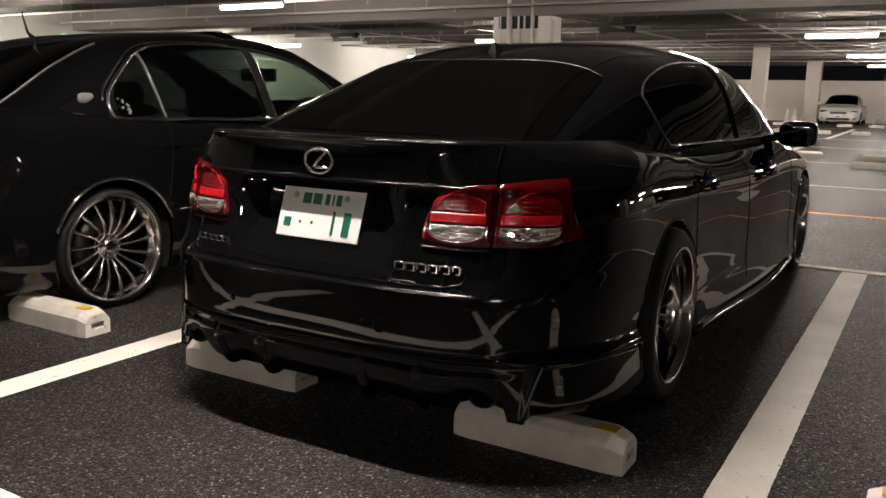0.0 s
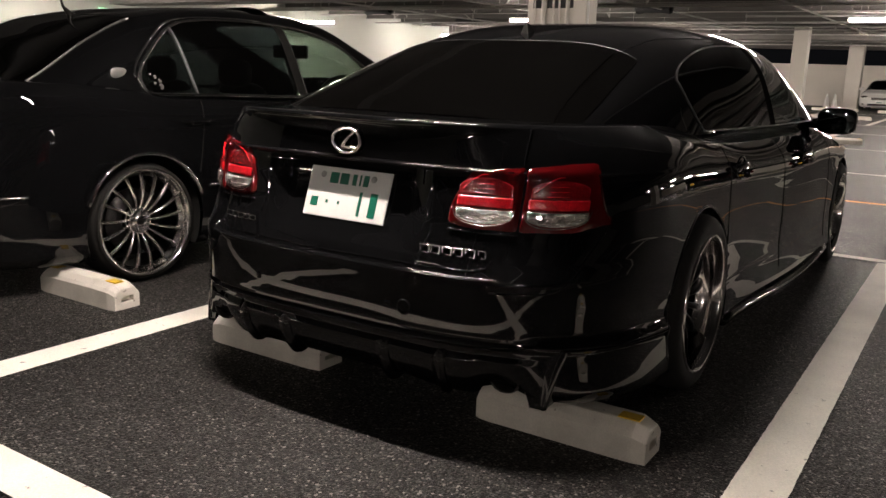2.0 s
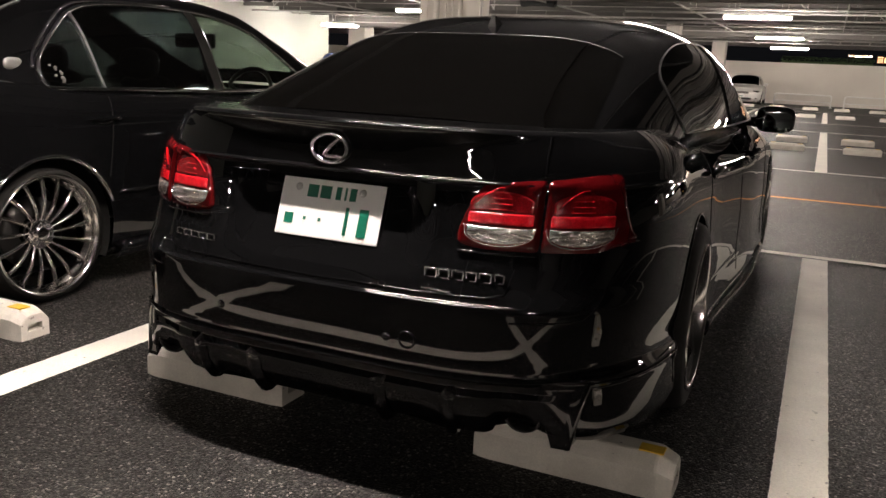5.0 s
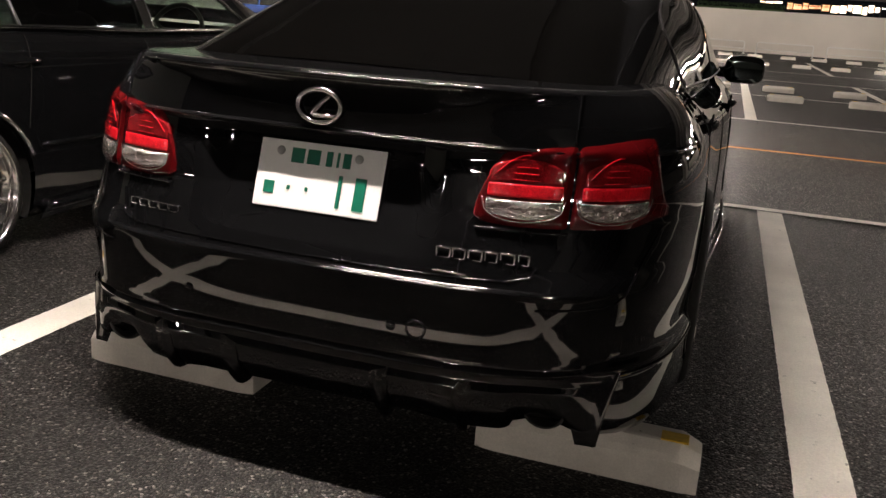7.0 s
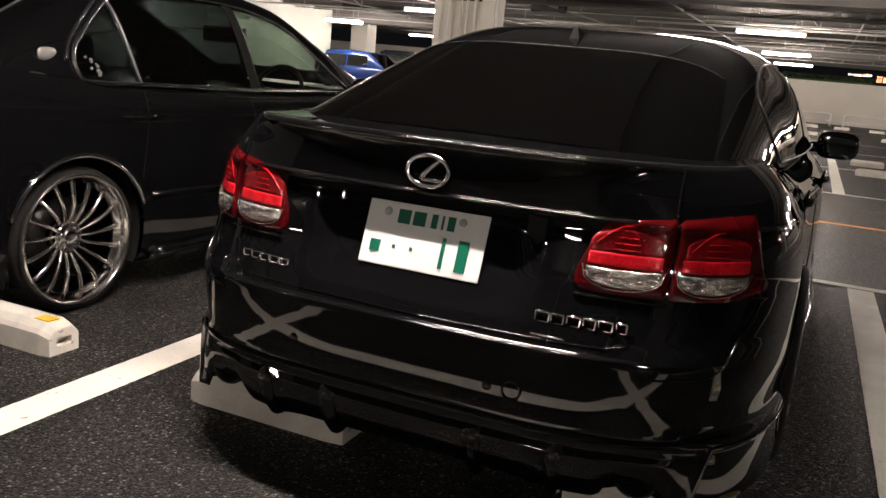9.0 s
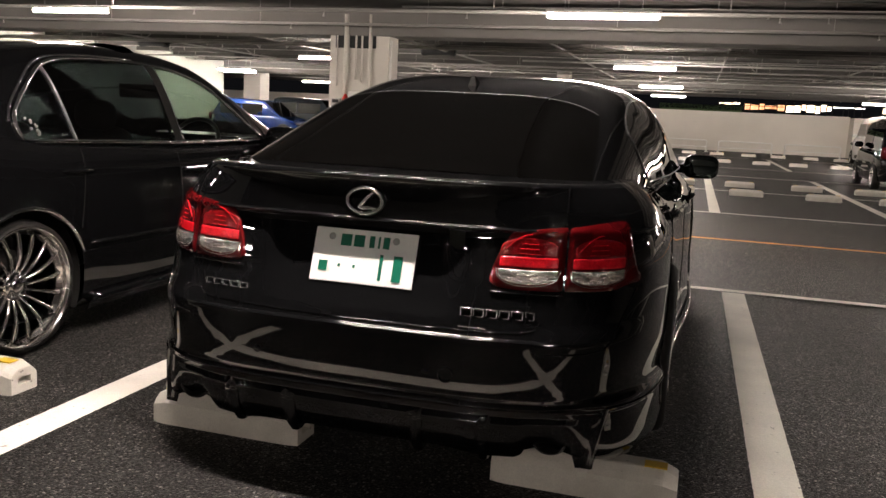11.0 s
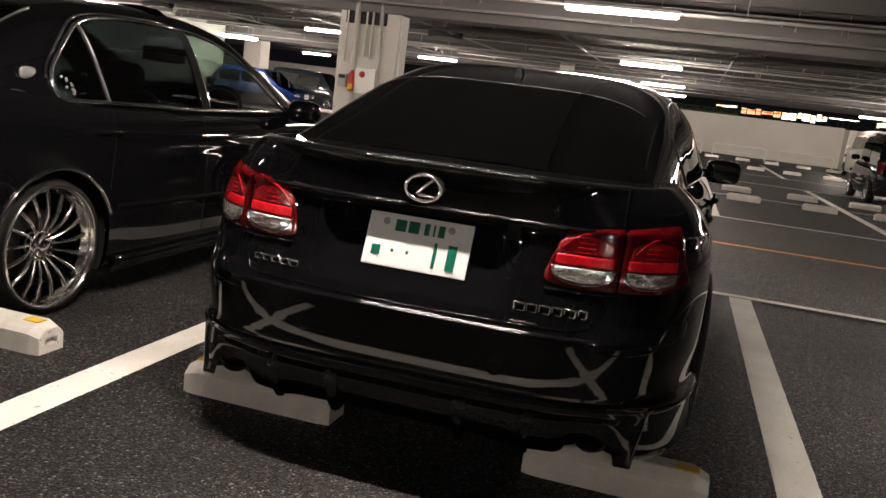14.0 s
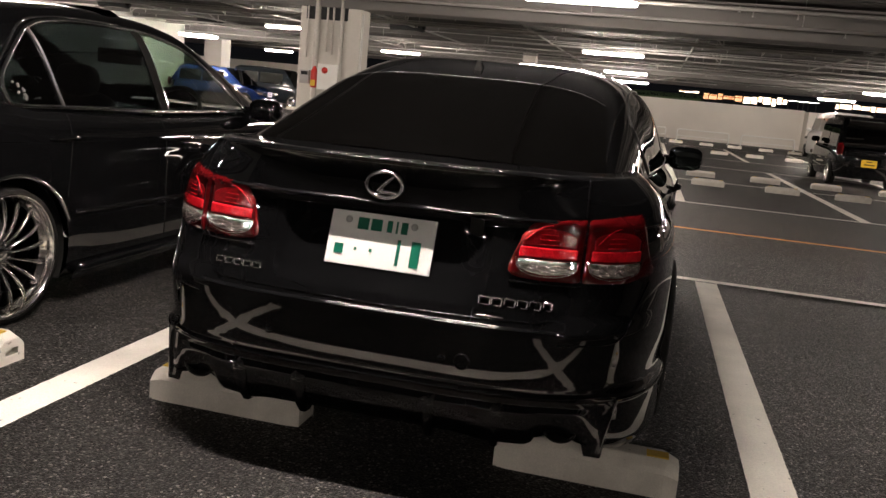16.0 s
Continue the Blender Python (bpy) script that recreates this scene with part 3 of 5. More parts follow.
    def cab_z(self, x, y):
        lo, hi = 0.0, 1.0
        h = self.zt(y) - self.zb
        for _ in range(30):
            m = (lo + hi) / 2
            w = (self.wb(y) + (self.wt(y) - self.wb(y)) * m) * (1 - m ** self.en) ** (1 / self.en)
            lo, hi = (m, hi) if w > abs(x) else (lo, m)
        return self.zb + lo * h


def body_mesh(S):
    zs = sorted(set([round(z, 4) for z, _ in S.rear] + [round(z, 3) for z in np.arange(S.rear[0][0], S.top, .022)] + ([round(z, 3) for z in np.arange(.30, .42, .006)] if S.skirt else [])))
    rows = [S.outline(z) for z in zs]
    bm = bmesh.new()
    n = len(rows[0])
    V = [[bm.verts.new((x, y, z)) for x, y, z in r] for r in rows]
    VL = [[V[i][j] if j in (0, n - 1) else bm.verts.new((-rows[i][j][0], rows[i][j][1], rows[i][j][2])) for j in range(n)] for i in range(len(rows))]
    for G in (V, VL):
        for i in range(len(rows) - 1):
            for j in range(n - 1):
                bm.faces.new((G[i][j], G[i][j + 1], G[i + 1][j + 1], G[i + 1][j]))
    # bonnet, boot lid and the deck under the cabin
    last, m = rows[-1], 12
    deck = []
    for j in range(1, n - 1):
        x, y, z = last[j]
        row = [V[-1][j]]
        for k in range(1, 2 * m):
            u = 1 - k / m
            row.append(bm.verts.new((x * u, y, z + S.crown * (1 - u * u) * smoothstep(0, .45, y - last[0][1]))))
        row.append(VL[-1][j])
        deck.append(row)
    for a, b in zip(deck, deck[1:]):
        for k in range(2 * m):
            bm.faces.new((a[k], b[k], b[k + 1], a[k + 1]))
    for end, c in ((deck[0], V[-1][0]), (deck[-1], V[-1][n - 1])):
        for k in range(2 * m):
            bm.faces.new((end[k], end[k + 1], c))
    # floor pan
    low = [V[0][j] for j in range(n)] + [VL[0][j] for j in range(n - 2, 0, -1)]
    bm.faces.new(low)
    # wheel arches
    dead = []
    for f in bm.faces:
        c = f.calc_center_median()
        if abs(c.x) > .55 and c.z < .95 and any(math.hypot(c.y - a, c.z - S.axle_z) < S.arch for a in S.axles) and len(f.verts) < 5:
            dead.append(f)
    bmesh.ops.delete(bm, geom=dead, context="FACES")
    for v in bm.verts:
        if v.is_boundary and abs(v.co.x) > .5 and v.co.z > S.rear[0][0] + .01:
            a = min(S.axles, key=lambda q: abs(q - v.co.y))
            d = Vector((v.co.y - a, v.co.z - S.axle_z))
            if .1 < d.length < S.arch + .1:
                d = d.normalized() * S.arch
                v.co.y, v.co.z = a + d.x, S.axle_z + d.y
    return bm


def inside(y, z, pane):
    y0, y1, lo, hi = pane
    return y0 + .012 < y < y1 - .012 and lo(y) + .012 < z < hi(y) - .012


def cabin_mesh(S):
    bm = bmesh.new()
    ys = np.linspace(S.cab_roof[0][0], S.cab_roof[-1][0], 110)
    rows = []
    for y in ys:
        h = S.zt(y) - S.zb
        half = []
        for a in np.linspace(0, math.pi / 2, 40):
            f = math.sin(a) ** (2 / S.en)
            half.append(((S.wb(y) + (S.wt(y) - S.wb(y)) * f) * max(math.cos(a), 0) ** (2 / S.en), y, S.zb + f * h))
        rows.append(half + [(-x, y, z) for x, y, z in reversed(half[:-1])])
    sheet(bm, rows)
    dead = []
    for f in bm.faces:
        c = f.calc_center_median()
        if any(inside(c.y, c.z, p) for p in S.panes) and abs(c.x) > .3:
            dead.append(f)
        for (ya, yb, xa, xb) in S.screens:
            t = (c.y - ya) / (yb - ya)
            if .03 < t < .97 and abs(c.x) < xa + (xb - xa) * t - .015:
                dead.append(f)
    bmesh.ops.delete(bm, geom=list(set(dead)), context="FACES")
    return bm


def pane_mesh(S, pane, side, off=.004):
    y0, y1, lo, hi = pane
    bm = bmesh.new()
    rows = []
    for y in y0 + (y1 - y0) * np.linspace(0, 1, 32) ** 1.7:
        a, b = lo(y), max(hi(y), lo(y) + .001)
        rows.append([(side * (S.cab_x(y, a + (b - a) * k / 8) + off), y, a + (b - a) * k / 8) for k in range(9)])
    sheet(bm, rows)
    return bm


def pane_edge(S, panes, side, off=.006):
    """The closed outline round a row of panes."""
    pts = []
    for p in panes:
        pts += [(y, p[2](y)) for y in p[0] + (p[1] - p[0]) * np.linspace(0, 1, 30) ** 2]
    for p in reversed(panes):
        pts += [(y, p[3](y)) for y in p[0] + (p[1] - p[0]) * np.linspace(1, 0, 34) ** 2]
    return [(side * (S.cab_x(y, z) + off), y, z) for y, z in pts]


def screen_mesh(S, scr, off=.004):
    ya, yb, xa, xb = scr
    rows = []
    for t in np.linspace(0, 1, 26):
        y = ya + (yb - ya) * t
        w = xa + (xb - xa) * t
        rows.append([(w * u, y, S.cab_z(w * u, y) + off) for u in np.linspace(-1, 1, 25)])
    bm = bmesh.new()
    sheet(bm, rows)
    return bm


def rear_line(S, pts, r, off=.0, n=24, seg=6):
    """A thin rounded edge along points (x, z) of the rear face."""
    bm = bmesh.new()
    P = []
    for (x0, z0), (x1, z1) in zip(pts, pts[1:]):
        for k in range(n):
            t = k / n
            x, z = x0 + (x1 - x0) * t, z0 + (z1 - z0) * t
            P.append((x, S.rear_y(x, z) - off, z))
    P.append((pts[-1][0], S.rear_y(*pts[-1]) - off, pts[-1][1]))
    return tube(bm, P, r, seg)


def rear_patch(S, x0, x1, lo, hi, off, thick=.03, nx=26, nz=10, bulge=0.0):
    """A raised piece that follows the rear face between two heights."""
    bm = bmesh.new()
    rows = []
    for x in np.linspace(x0, x1, nx):
        a, b = lo(x), max(hi(x), lo(x) + .0008)
        row = []
        for k in range(nz + 1):
            t = k / nz
            z = a + (b - a) * t
            e = min(1.0, min(t, 1 - t) * 9) * min(1.0, min(abs(x - x0), abs(x - x1)) / (.06 * abs(x1 - x0)))
            row.append((x, S.rear_y(x, z) - off * (e ** .5) - bulge * e + thick * (1 - e) * .25, z))
        rows.append(row)
    sheet(bm, rows)
    return bm


def wheel(parent, name, at, side, P):
    w = new(name)
    w.parent = parent
    w.matrix_basis = pose(*at, 0, 0, 0 if side > 0 else 180)
    tagged(w, P["label"])
    R, r, W = P["tyre"], P["rim"], P["wide"]
    bm = bmesh.new()
    lathe(bm, [(-W + .005, r + .004), (-W - .004, r + .02), (-W, R - .025), (-W + .015, R - .008), (-W + .04, R), (-.04, R), (-.018, R - .008), (-.003, R - .024), (.004, r + .022), (-.002, r + .004)], 72)
    part("tyre", bm, M_RUBBER, w, "black low-profile tyre")
    bm = bmesh.new()
    d = P["dish"]
    lathe(bm, [(-.004, r + .006), (.006, r + .004), (.007, r - .002), (.001, r - .007), (-.006, r - .012), (-d * .6, r - .016), (-d, r - .020), (-d - .012, r - .034), (-d - .02, r - .036)], 96)
    part("rim", bm, P["lip"], w, "polished deep rim lip")
    bm = bmesh.new()
    lathe(bm, [(-d - .018, r - .036), (-d - .03, r - .022), (-W + .01, r - .02), (-W, r + .004)], 64)
    part("barrel", bm, M_GUNMETAL, w)
    for k in range(24):
        a = 2 * math.pi * k / 24
        bm = bmesh.new()
        lathe(bm, [(0, .0042), (.004, .0036), (.005, .001)], 6)
        rv = part("rivet", bm, M_CHROME, w)
        rv.location = (-d - .006, (r - .027) * math.cos(a), (r - .027) * math.sin(a))
    for k in range(P["spokes"]):
        a0 = 2 * math.pi * k / P["spokes"]
        bm = bmesh.new()
        sec = []
        for t in np.linspace(0, 1, 9):
            rad = .045 + (r - .032 - .045) * t
            ang = a0 + P["twist"] * math.sin(t * math.pi / 2)
            dep = -d - .004 - P["cone"] * (1 - t) ** 2 + .012 * math.sin(t * math.pi)
            hw = P["sw"] * (.75 + .5 * t)
            u = Vector((0, -math.sin(ang), math.cos(ang)))
            c = Vector((dep, rad * math.cos(ang), rad * math.sin(ang)))
            X = Vector((1, 0, 0))
            sec.append([bm.verts.new(c + u * hw * .55 + X * .007), bm.verts.new(c - u * hw * .55 + X * .007), bm.verts.new(c - u * hw - X * .002), bm.verts.new(c - u * hw * .8 - X * .016), bm.verts.new(c + u * hw * .8 - X * .016), bm.verts.new(c + u * hw - X * .002)])
        for A, B in zip(sec, sec[1:]):
            for j in range(6):
                bm.faces.new((A[j], A[(j + 1) % 6], B[(j + 1) % 6], B[j]))
        part("spoke", bm, P["metal"], w)
    bm = bmesh.new()
    lathe(bm, [(-d - .06, .072), (-d - P["cone"] + .008, .070), (-d - P["cone"] + .016, .060), (-d - P["cone"] + .015, .036), (-d - P["cone"] + .022, .034), (-d - P["cone"] + .024, .028), (-d - P["cone"] + .022, .0005)], 40)
    part("hub", bm, P["metal"], w)
    for k in range(5):
        a = 2 * math.pi * k / 5 + .3
        bm = bmesh.new()
        lathe(bm, [(0, .0115), (.014, .010), (.016, .006), (.010, .0055)], 8)
        ob = part("wheel_nut", bm, M_CHROME, w)
        ob.location = (-d - P["cone"] + .012, .050 * math.cos(a), .050 * math.sin(a))
    bm = bmesh.new()
    lathe(bm, [(-d - .085, .07), (-d - .085, .165), (-d - .11, .165), (-d - .11, .07)], 40)
    part("brake_disc", bm, M_PLASTIC, w, "dark brake disc")
    return w


def mirror_mesh(c, e, n=2.6):
    """A rounded box."""
    bm = bmesh.new()
    bmesh.ops.create_uvsphere(bm, u_segments=28, v_segments=18, radius=1)
    for v in bm.verts:
        p = v.co
        v.co = Vector([c[i] + e[i] * math.copysign(abs(p[i]) ** (2 / n), p[i]) for i in range(3)])
    return bm


def door_handle(parent, x, y, z, side, mat):
    bm = bmesh.new()
    pts = [(side * (x + -.002 + .018 * math.sin(t * math.pi) ** .6), y - .105 + .21 * t, z + .006 * math.sin(t * math.pi)) for t in np.linspace(0, 1, 13)]
    tube(bm, pts, [.007 + .007 * math.sin(t * math.pi) ** .5 for t in np.linspace(0, 1, 13)], 10)
    part("door_handle", bm, mat, parent)
    bm = mirror_mesh((side * (x - .004), y, z), (.012, .05, .026), 2.2)
    part("handle_cup", bm, M_BLACK, parent)


def seat(parent, x, y, z=.45):
    bm = mirror_mesh((x, y - .12, z + .32), (.23, .09, .36), 3.5)
    part("seat_back", bm, M_SEAT, parent)
    bm = mirror_mesh((x, y + .15, z), (.24, .27, .10), 3.5)
    part("seat_cushion", bm, M_SEAT, parent)
    bm = mirror_mesh((x, y - .18, z + .74), (.13, .055, .09), 3)
    part("head_restraint", bm, M_SEAT, parent)


def steering_wheel(parent, x, y, z):
    bm = bmesh.new()
    pts = [(x + .185 * math.cos(a), y + .07 * math.sin(a), z + .17 * math.sin(a)) for a in np.linspace(0, 2 * math.pi, 36, endpoint=False)]
    tube(bm, pts, .015, 8, closed=True)
    for a in (math.radians(200), math.radians(340), math.radians(270)):
        tube(bm, [(x, y, z), (x + .18 * math.cos(a), y + .065 * math.sin(a), z + .165 * math.sin(a))], .014, 6)
    part("steering_wheel", bm, M_PLASTIC, parent)


def antenna_fin(parent, x, y, z):
    bm = bmesh.new()
    prof = [(-.06, 0), (-.02, .026), (.012, .043), (.03, .047), (.036, .038), (.045, .0)]
    secs = []
    for w in (-1, 1):
        secs.append([bm.verts.new((x + w * .019 * (1 - .62 * h / .047), y - b, z + h)) for b, h in prof])
    for i in range(len(prof) - 1):
        bm.faces.new((secs[0][i], secs[0][i + 1], secs[1][i + 1], secs[1][i]))
    for s_ in secs:
        bm.faces.new(s_)
    bm.faces.new((secs[0][0], secs[0][-1], secs[1][-1], secs[1][0]))
    part("antenna", bm, M_DARK, parent, "dark shark-fin antenna", smooth=False)


def arch_lip(parent, S, a, side, r, mat, name="arch_trim", x_off=.0, lo=-25, hi=205, rad=0.0):
    bm = bmesh.new()
    pts = []
    for t in np.linspace(math.radians(lo), math.radians(hi), 40):
        y, z = a + (S.arch + rad) * math.cos(t), S.axle_z + (S.arch + rad) * math.sin(t)
        z0 = .6 + (z - .6) * (S.top - .6) / (S.zs(y) - .6) if z > .6 else z
        w = S.Wf(z0)
        if y < S.ya:
            er = S.er_at(z0)
            w *= (1 - min((S.ya - y) / (S.ya - S.Rf(z0)), .99) ** er) ** (1 / er)
            w = S.limit(w, y, z0)
        elif y > S.axles[1] - .1:
            yb = S.axles[1] - .1
            w *= (1 - min((y - yb) / (S.Ff(z0) - yb), .99) ** S.ef) ** (1 / S.ef)
        pts.append((side * (w + S.flare(y, z) + x_off), y, z))
    tube(bm, pts, r, 8)
    part(name, bm, mat, parent)


def side_line(S, pts, side, r, off=0.0, n=10):
    """A rounded edge along points (y, z) on the body side between the axles."""
    bm = bmesh.new()
    P = []
    for (y0, z0), (y1, z1) in zip(pts, pts[1:]):
        for k in range(n):
            t = k / n
            y, z = y0 + (y1 - y0) * t, z0 + (z1 - z0) * t
            zz = .6 + (z - .6) * (S.top - .6) / (S.zs(y) - .6) if z > .6 else z
            P.append((side * (S.Wf(zz) + S.flare(y, z) + off), y, z))
    return tube(bm, P, r, 6)


def wheel_wells(parent, S):
    for a in S.axles:
        for s in (-1, 1):
            bm = bmesh.new()
            seg = 32
            A = [bm.verts.new((s * (S.Wf(.5) - .03), a + S.arch * 1.03 * math.cos(t), S.axle_z + S.arch * 1.03 * math.sin(t))) for t in np.linspace(-.45, math.pi + .45, seg)]
            B = [bm.verts.new((s * .52, v.co.y, v.co.z)) for v in A]
            for i in range(seg - 1):
                bm.faces.new((A[i], A[i + 1], B[i + 1], B[i]))
            bm.faces.new(B)
            part("wheel_well", bm, M_DARK, parent)


# ---- the black saloon in the middle bay ----
GS = CarShape(dict(
    rear=[(.165, .004), (.20, -.018), (.24, -.040), (.285, -.051), (.30, -.052), (.325, -.044), (.345, -.048), (.354, -.060), (.3600, -.0785), (.3620, -.0810),
          (.3633, -.0806), (.3660, -.0755), (.374, -.0705), (.385, -.0708), (.40, -.0724), (.42, -.0740), (.45, -.0758), (.48, -.0769), (.51, -.0774), (.54, -.0774), (.5545, -.0772), (.5562, -.0769),
          (.5575, -.0758), (.5584, -.0738), (.5590, -.0690), (.5598, -.0610), (.5610, -.0580), (.5625, -.0573), (.565, -.0562),
          (.60, -.0415), (.65, -.0205), (.70, -.0020), (.75, .008), (.80, .018), (.845, .0242), (.851, .0241), (.8535, .0232), (.8555, .0192), (.8572, .0142), (.8588, .0131), (.8605, .0134), (.8620, .0155), (.8632, .0200), (.8640, .0222), (.866, .0225),
          (.88, .0234), (.90, .0247), (.92, .0256), (.94, .0260), (.955, .0256), (.967, .0242), (.976, .021), (.983, .0175), (.9880, .0178), (.9910, .0210), (.9930, .0280), (.9945, .045)],
    width=[(.165, .874), (.18, .886), (.20, .888), (.25, .884), (.30, .880), (.325, .877), (.338, .876), (.348, .874), (.40, .872), (.55, .873), (.65, .876), (.75, .874), (.82, .864), (.88, .836), (.93, .80), (.97, .757), (1.0, .715)],
    front=[(.165, 4.60), (.3, 4.68), (.5, 4.70), (.65, 4.66), (.8, 4.55), (1.0, 4.35)],
    shoulder=[(-.2, .9955), (.05, .995), (.3, .991), (.7, .984), (1.0, .968), (1.3, .946), (1.7, .930), (2.2, .922), (3.3, .915), (3.9, .85), (4.3, .78), (4.8, .70)],
    cab_base=[(.30, .65), (.9, .722), (1.5, .770), (2.2, .822), (3.0, .845), (3.5, .79), (3.9, .66)],
    cab_top=[(.30, .58), (.9, .595), (1.4, .625), (2.2, .68), (2.9, .675), (3.9, .62)],
    cab_roof=[(.30, .985), (.45, 1.055), (.8, 1.19), (1.15, 1.298), (1.5, 1.362), (1.9, 1.388), (2.3, 1.392), (2.65, 1.365), (3.0, 1.27), (3.4, 1.10), (3.85, .93)],
    zb=.93, en=4.2, er=3.3, ef=3.4, crown=.004, axles=(1.0, 3.86), ya=1.0, axle_z=.33, arch=.360, flare_by=.020,
    skirt=(curve((0, .34, .37, .49, .515, .53, .645, .665, .70, .74, .78), (.200, .200, .187, .189, .200, .226, .226, .205, .196, .200, .215)),
           curve((.1, .25, .40, .62, 1.2, 1.4, 3.4, 4.6), (.185, .170, .155, .140, .150, .165, .165, .165))),
    plate_box=(.335, .60, .852, .036), panes=[], screens=[(.315, 1.028, .625, .560), (2.72, 3.72, .58, .66)]))
# side glass: y from, y to, lower edge, upper edge
GS.panes = [
    (1.188, 2.18, lin([(1.188, 1.130), (1.209, 1.07), (1.247, 1.006), (1.302, .944), (2.2, .940)]), curve((1.188, 1.21, 1.247, 1.30, 1.367, 1.544, 1.726, 1.96, 2.2), (1.135, 1.155, 1.177, 1.198, 1.218, 1.256, 1.281, 1.296, 1.300))),
    (2.25, 3.33, curve((2.25, 3.33), (.940, .940)), curve((2.25, 2.5, 2.8, 3.1, 3.33), (1.300, 1.288, 1.225, 1.10, .95)))]

saloon = thing("saloon_car", "lowered black four-door saloon with deep-dish wheels, parked over wheel stops", "car", at=(0, 0, 0))
body = part("body", body_mesh(GS), M_BLACK, saloon, "glossy black painted body")
cabin = part("cabin", cabin_mesh(GS), M_BLACK, saloon, "glossy black roof and pillars")
for i, scr in enumerate(GS.screens):
    part("rear_window" if i == 0 else "windscreen", screen_mesh(GS, scr), M_PRIVACY if i == 0 else M_CLEAR, saloon, "dark tinted rear glass" if i == 0 else "")
for s in (-1, 1):
    for i, p in enumerate(GS.panes):
        part("side_window", pane_mesh(GS, p, s), M_PRIVACY if i == 0 else M_TINT, saloon, "dark tinted side glass")
    bm = bmesh.new()
    tube(bm, pane_edge(GS, GS.panes, s, .003), .0036, 6, closed=True)
    part("window_trim", bm, M_TRIM, saloon, "thin satin trim round the side windows")
    # pillar between the doors
    bm = bmesh.new()
    sheet(bm, [[(s * (GS.cab_x(y, z) + .005), y, z) for z in np.linspace(.941, 1.297, 9)] for y in (2.17, 2.26)])
    part("door_pillar", bm, M_DARK, saloon)
    for y in (1.50, 2.58):
        hx = GS.Wf(.80) + GS.flare(y, .80) + .004
        door_handle(saloon, hx, y, .80, s, M_BLACK)
        bm = bmesh.new()
        tube(bm, [(s * (hx - .003 + .002 * math.sin(t)), y + .01 + .062 * math.cos(t), .797 + .043 * math.sin(t)) for t in np.linspace(0, 2 * math.pi, 28, endpoint=False)], .0045, 6, closed=True)
        part("handle_cup", bm, M_BLACK, saloon)
    # mirror
    mir = part("door_mirror", mirror_mesh((s * .971, 3.17, .941), (.105, .062, .074), 3.4), M_BLACK, saloon, "black door mirror")
    bm = bmesh.new()
    tube(bm, [(s * .78, 3.22, .925), (s * .83, 3.21, .920), (s * .89, 3.19, .922)], [.03, .026, .03], 10)
    part("mirror_arm", bm, M_BLACK, mir)
    gl = part("mirror_glass", mirror_mesh((s * .971, 3.111, .941), (.093, .006, .062), 3.4), M_MIRROR, mir, "mirror glass")
    # door and wing gaps, sill skirt
    part("door_gap", side_line(GS, [(1.33, .50), (1.36, .70), (1.42, .90)], s, .0022), M_DARK, saloon)
    part("door_gap", side_line(GS, [(2.22, .26), (2.22, .60), (2.22, .93)], s, .0022), M_DARK, saloon)
    part("door_gap", side_line(GS, [(3.30, .26), (3.32, .60), (3.33, .90)], s, .0022), M_DARK, saloon)
    bm = bmesh.new()
    tube(bm, [(s * (GS.Wf(.2) + GS.flare(1.36 + 2.02 * t, .2) - .006 + .016 * math.sin(t * math.pi)), 1.36 + 2.02 * t, .178 - .012 * math.sin(t * math.pi)) for t in np.linspace(0, 1, 20)], .022, 10)
    part("side_skirt", bm, M_BLACK, saloon, "glossy black add-on sill skirt")
    for a in GS.axles:
        arch_lip(saloon, GS, a, s, .006, M_BLACK, "arch_lip", -.002)

WHEEL_GS = dict(tyre=.330, rim=.254, wide=.25, dish=.075, spokes=14, twist=.12, cone=.03, sw=.013, lip=M_POLISH, metal=M_GUNMETAL, label="dark multi-spoke wheel with a polished lip")
for s in (-1, 1):
    for a in GS.axles:
        wheel(saloon, "wheel", (s * (.903 if a < 2 else .950), a, .330), s, WHEEL_GS)
wheel_wells(saloon, GS)
antenna_fin(saloon, 0, 1.22, 1.300)
bm = bmesh.new()
tube(bm, [(x, 1.032, GS.cab_z(x, 1.032) + .002) for x in np.linspace(-.55, .55, 40)], .0024, 6)
part("rear_glass_trim", bm, M_TRIM, saloon, "thin bright trim above the rear glass")

# boot lid edges, bumper joints
part("boot_edge", rear_line(GS, [(-.588, .985), (-.592, .88)], .003), M_BLACK, saloon)
part("boot_edge", rear_line(GS, [(.588, .985), (.592, .88)], .003), M_BLACK, saloon)
part("bumper_joint", rear_line(GS, [(-.792, .69), (-.765, .62), (-.742, .55), (-.72, .530), (-.69, .524), (-.56, .521)], .0028, 0), M_BLACK, saloon)
part("bumper_joint", rear_line(GS, [(.792, .69), (.765, .62), (.742, .55), (.72, .530), (.69, .524), (.56, .521)], .0028, 0), M_BLACK, saloon)
part("boot_lower_edge", rear_line(GS, [(-.548, .61), (-.535, .588), (-.49, .577), (0, .571), (.49, .577), (.535, .588), (.548, .61)], .0020, .0005), M_BLACK, saloon)
bm = bmesh.new()
tube(bm, [(.30 + .022 * math.cos(t), GS.rear_y(.30, .445) - .001, .445 + .022 * math.sin(t)) for t in np.linspace(0, 2 * math.pi, 24, endpoint=False)], .003, 6, closed=True)
part("tow_eye_cover", bm, M_BLACK, saloon)
for x in (-.30, .24):
    part("bumper_sensor", mirror_mesh((x, GS.rear_y(x, .445), .445), (.012, .005, .012), 2), M_BLACK, saloon)


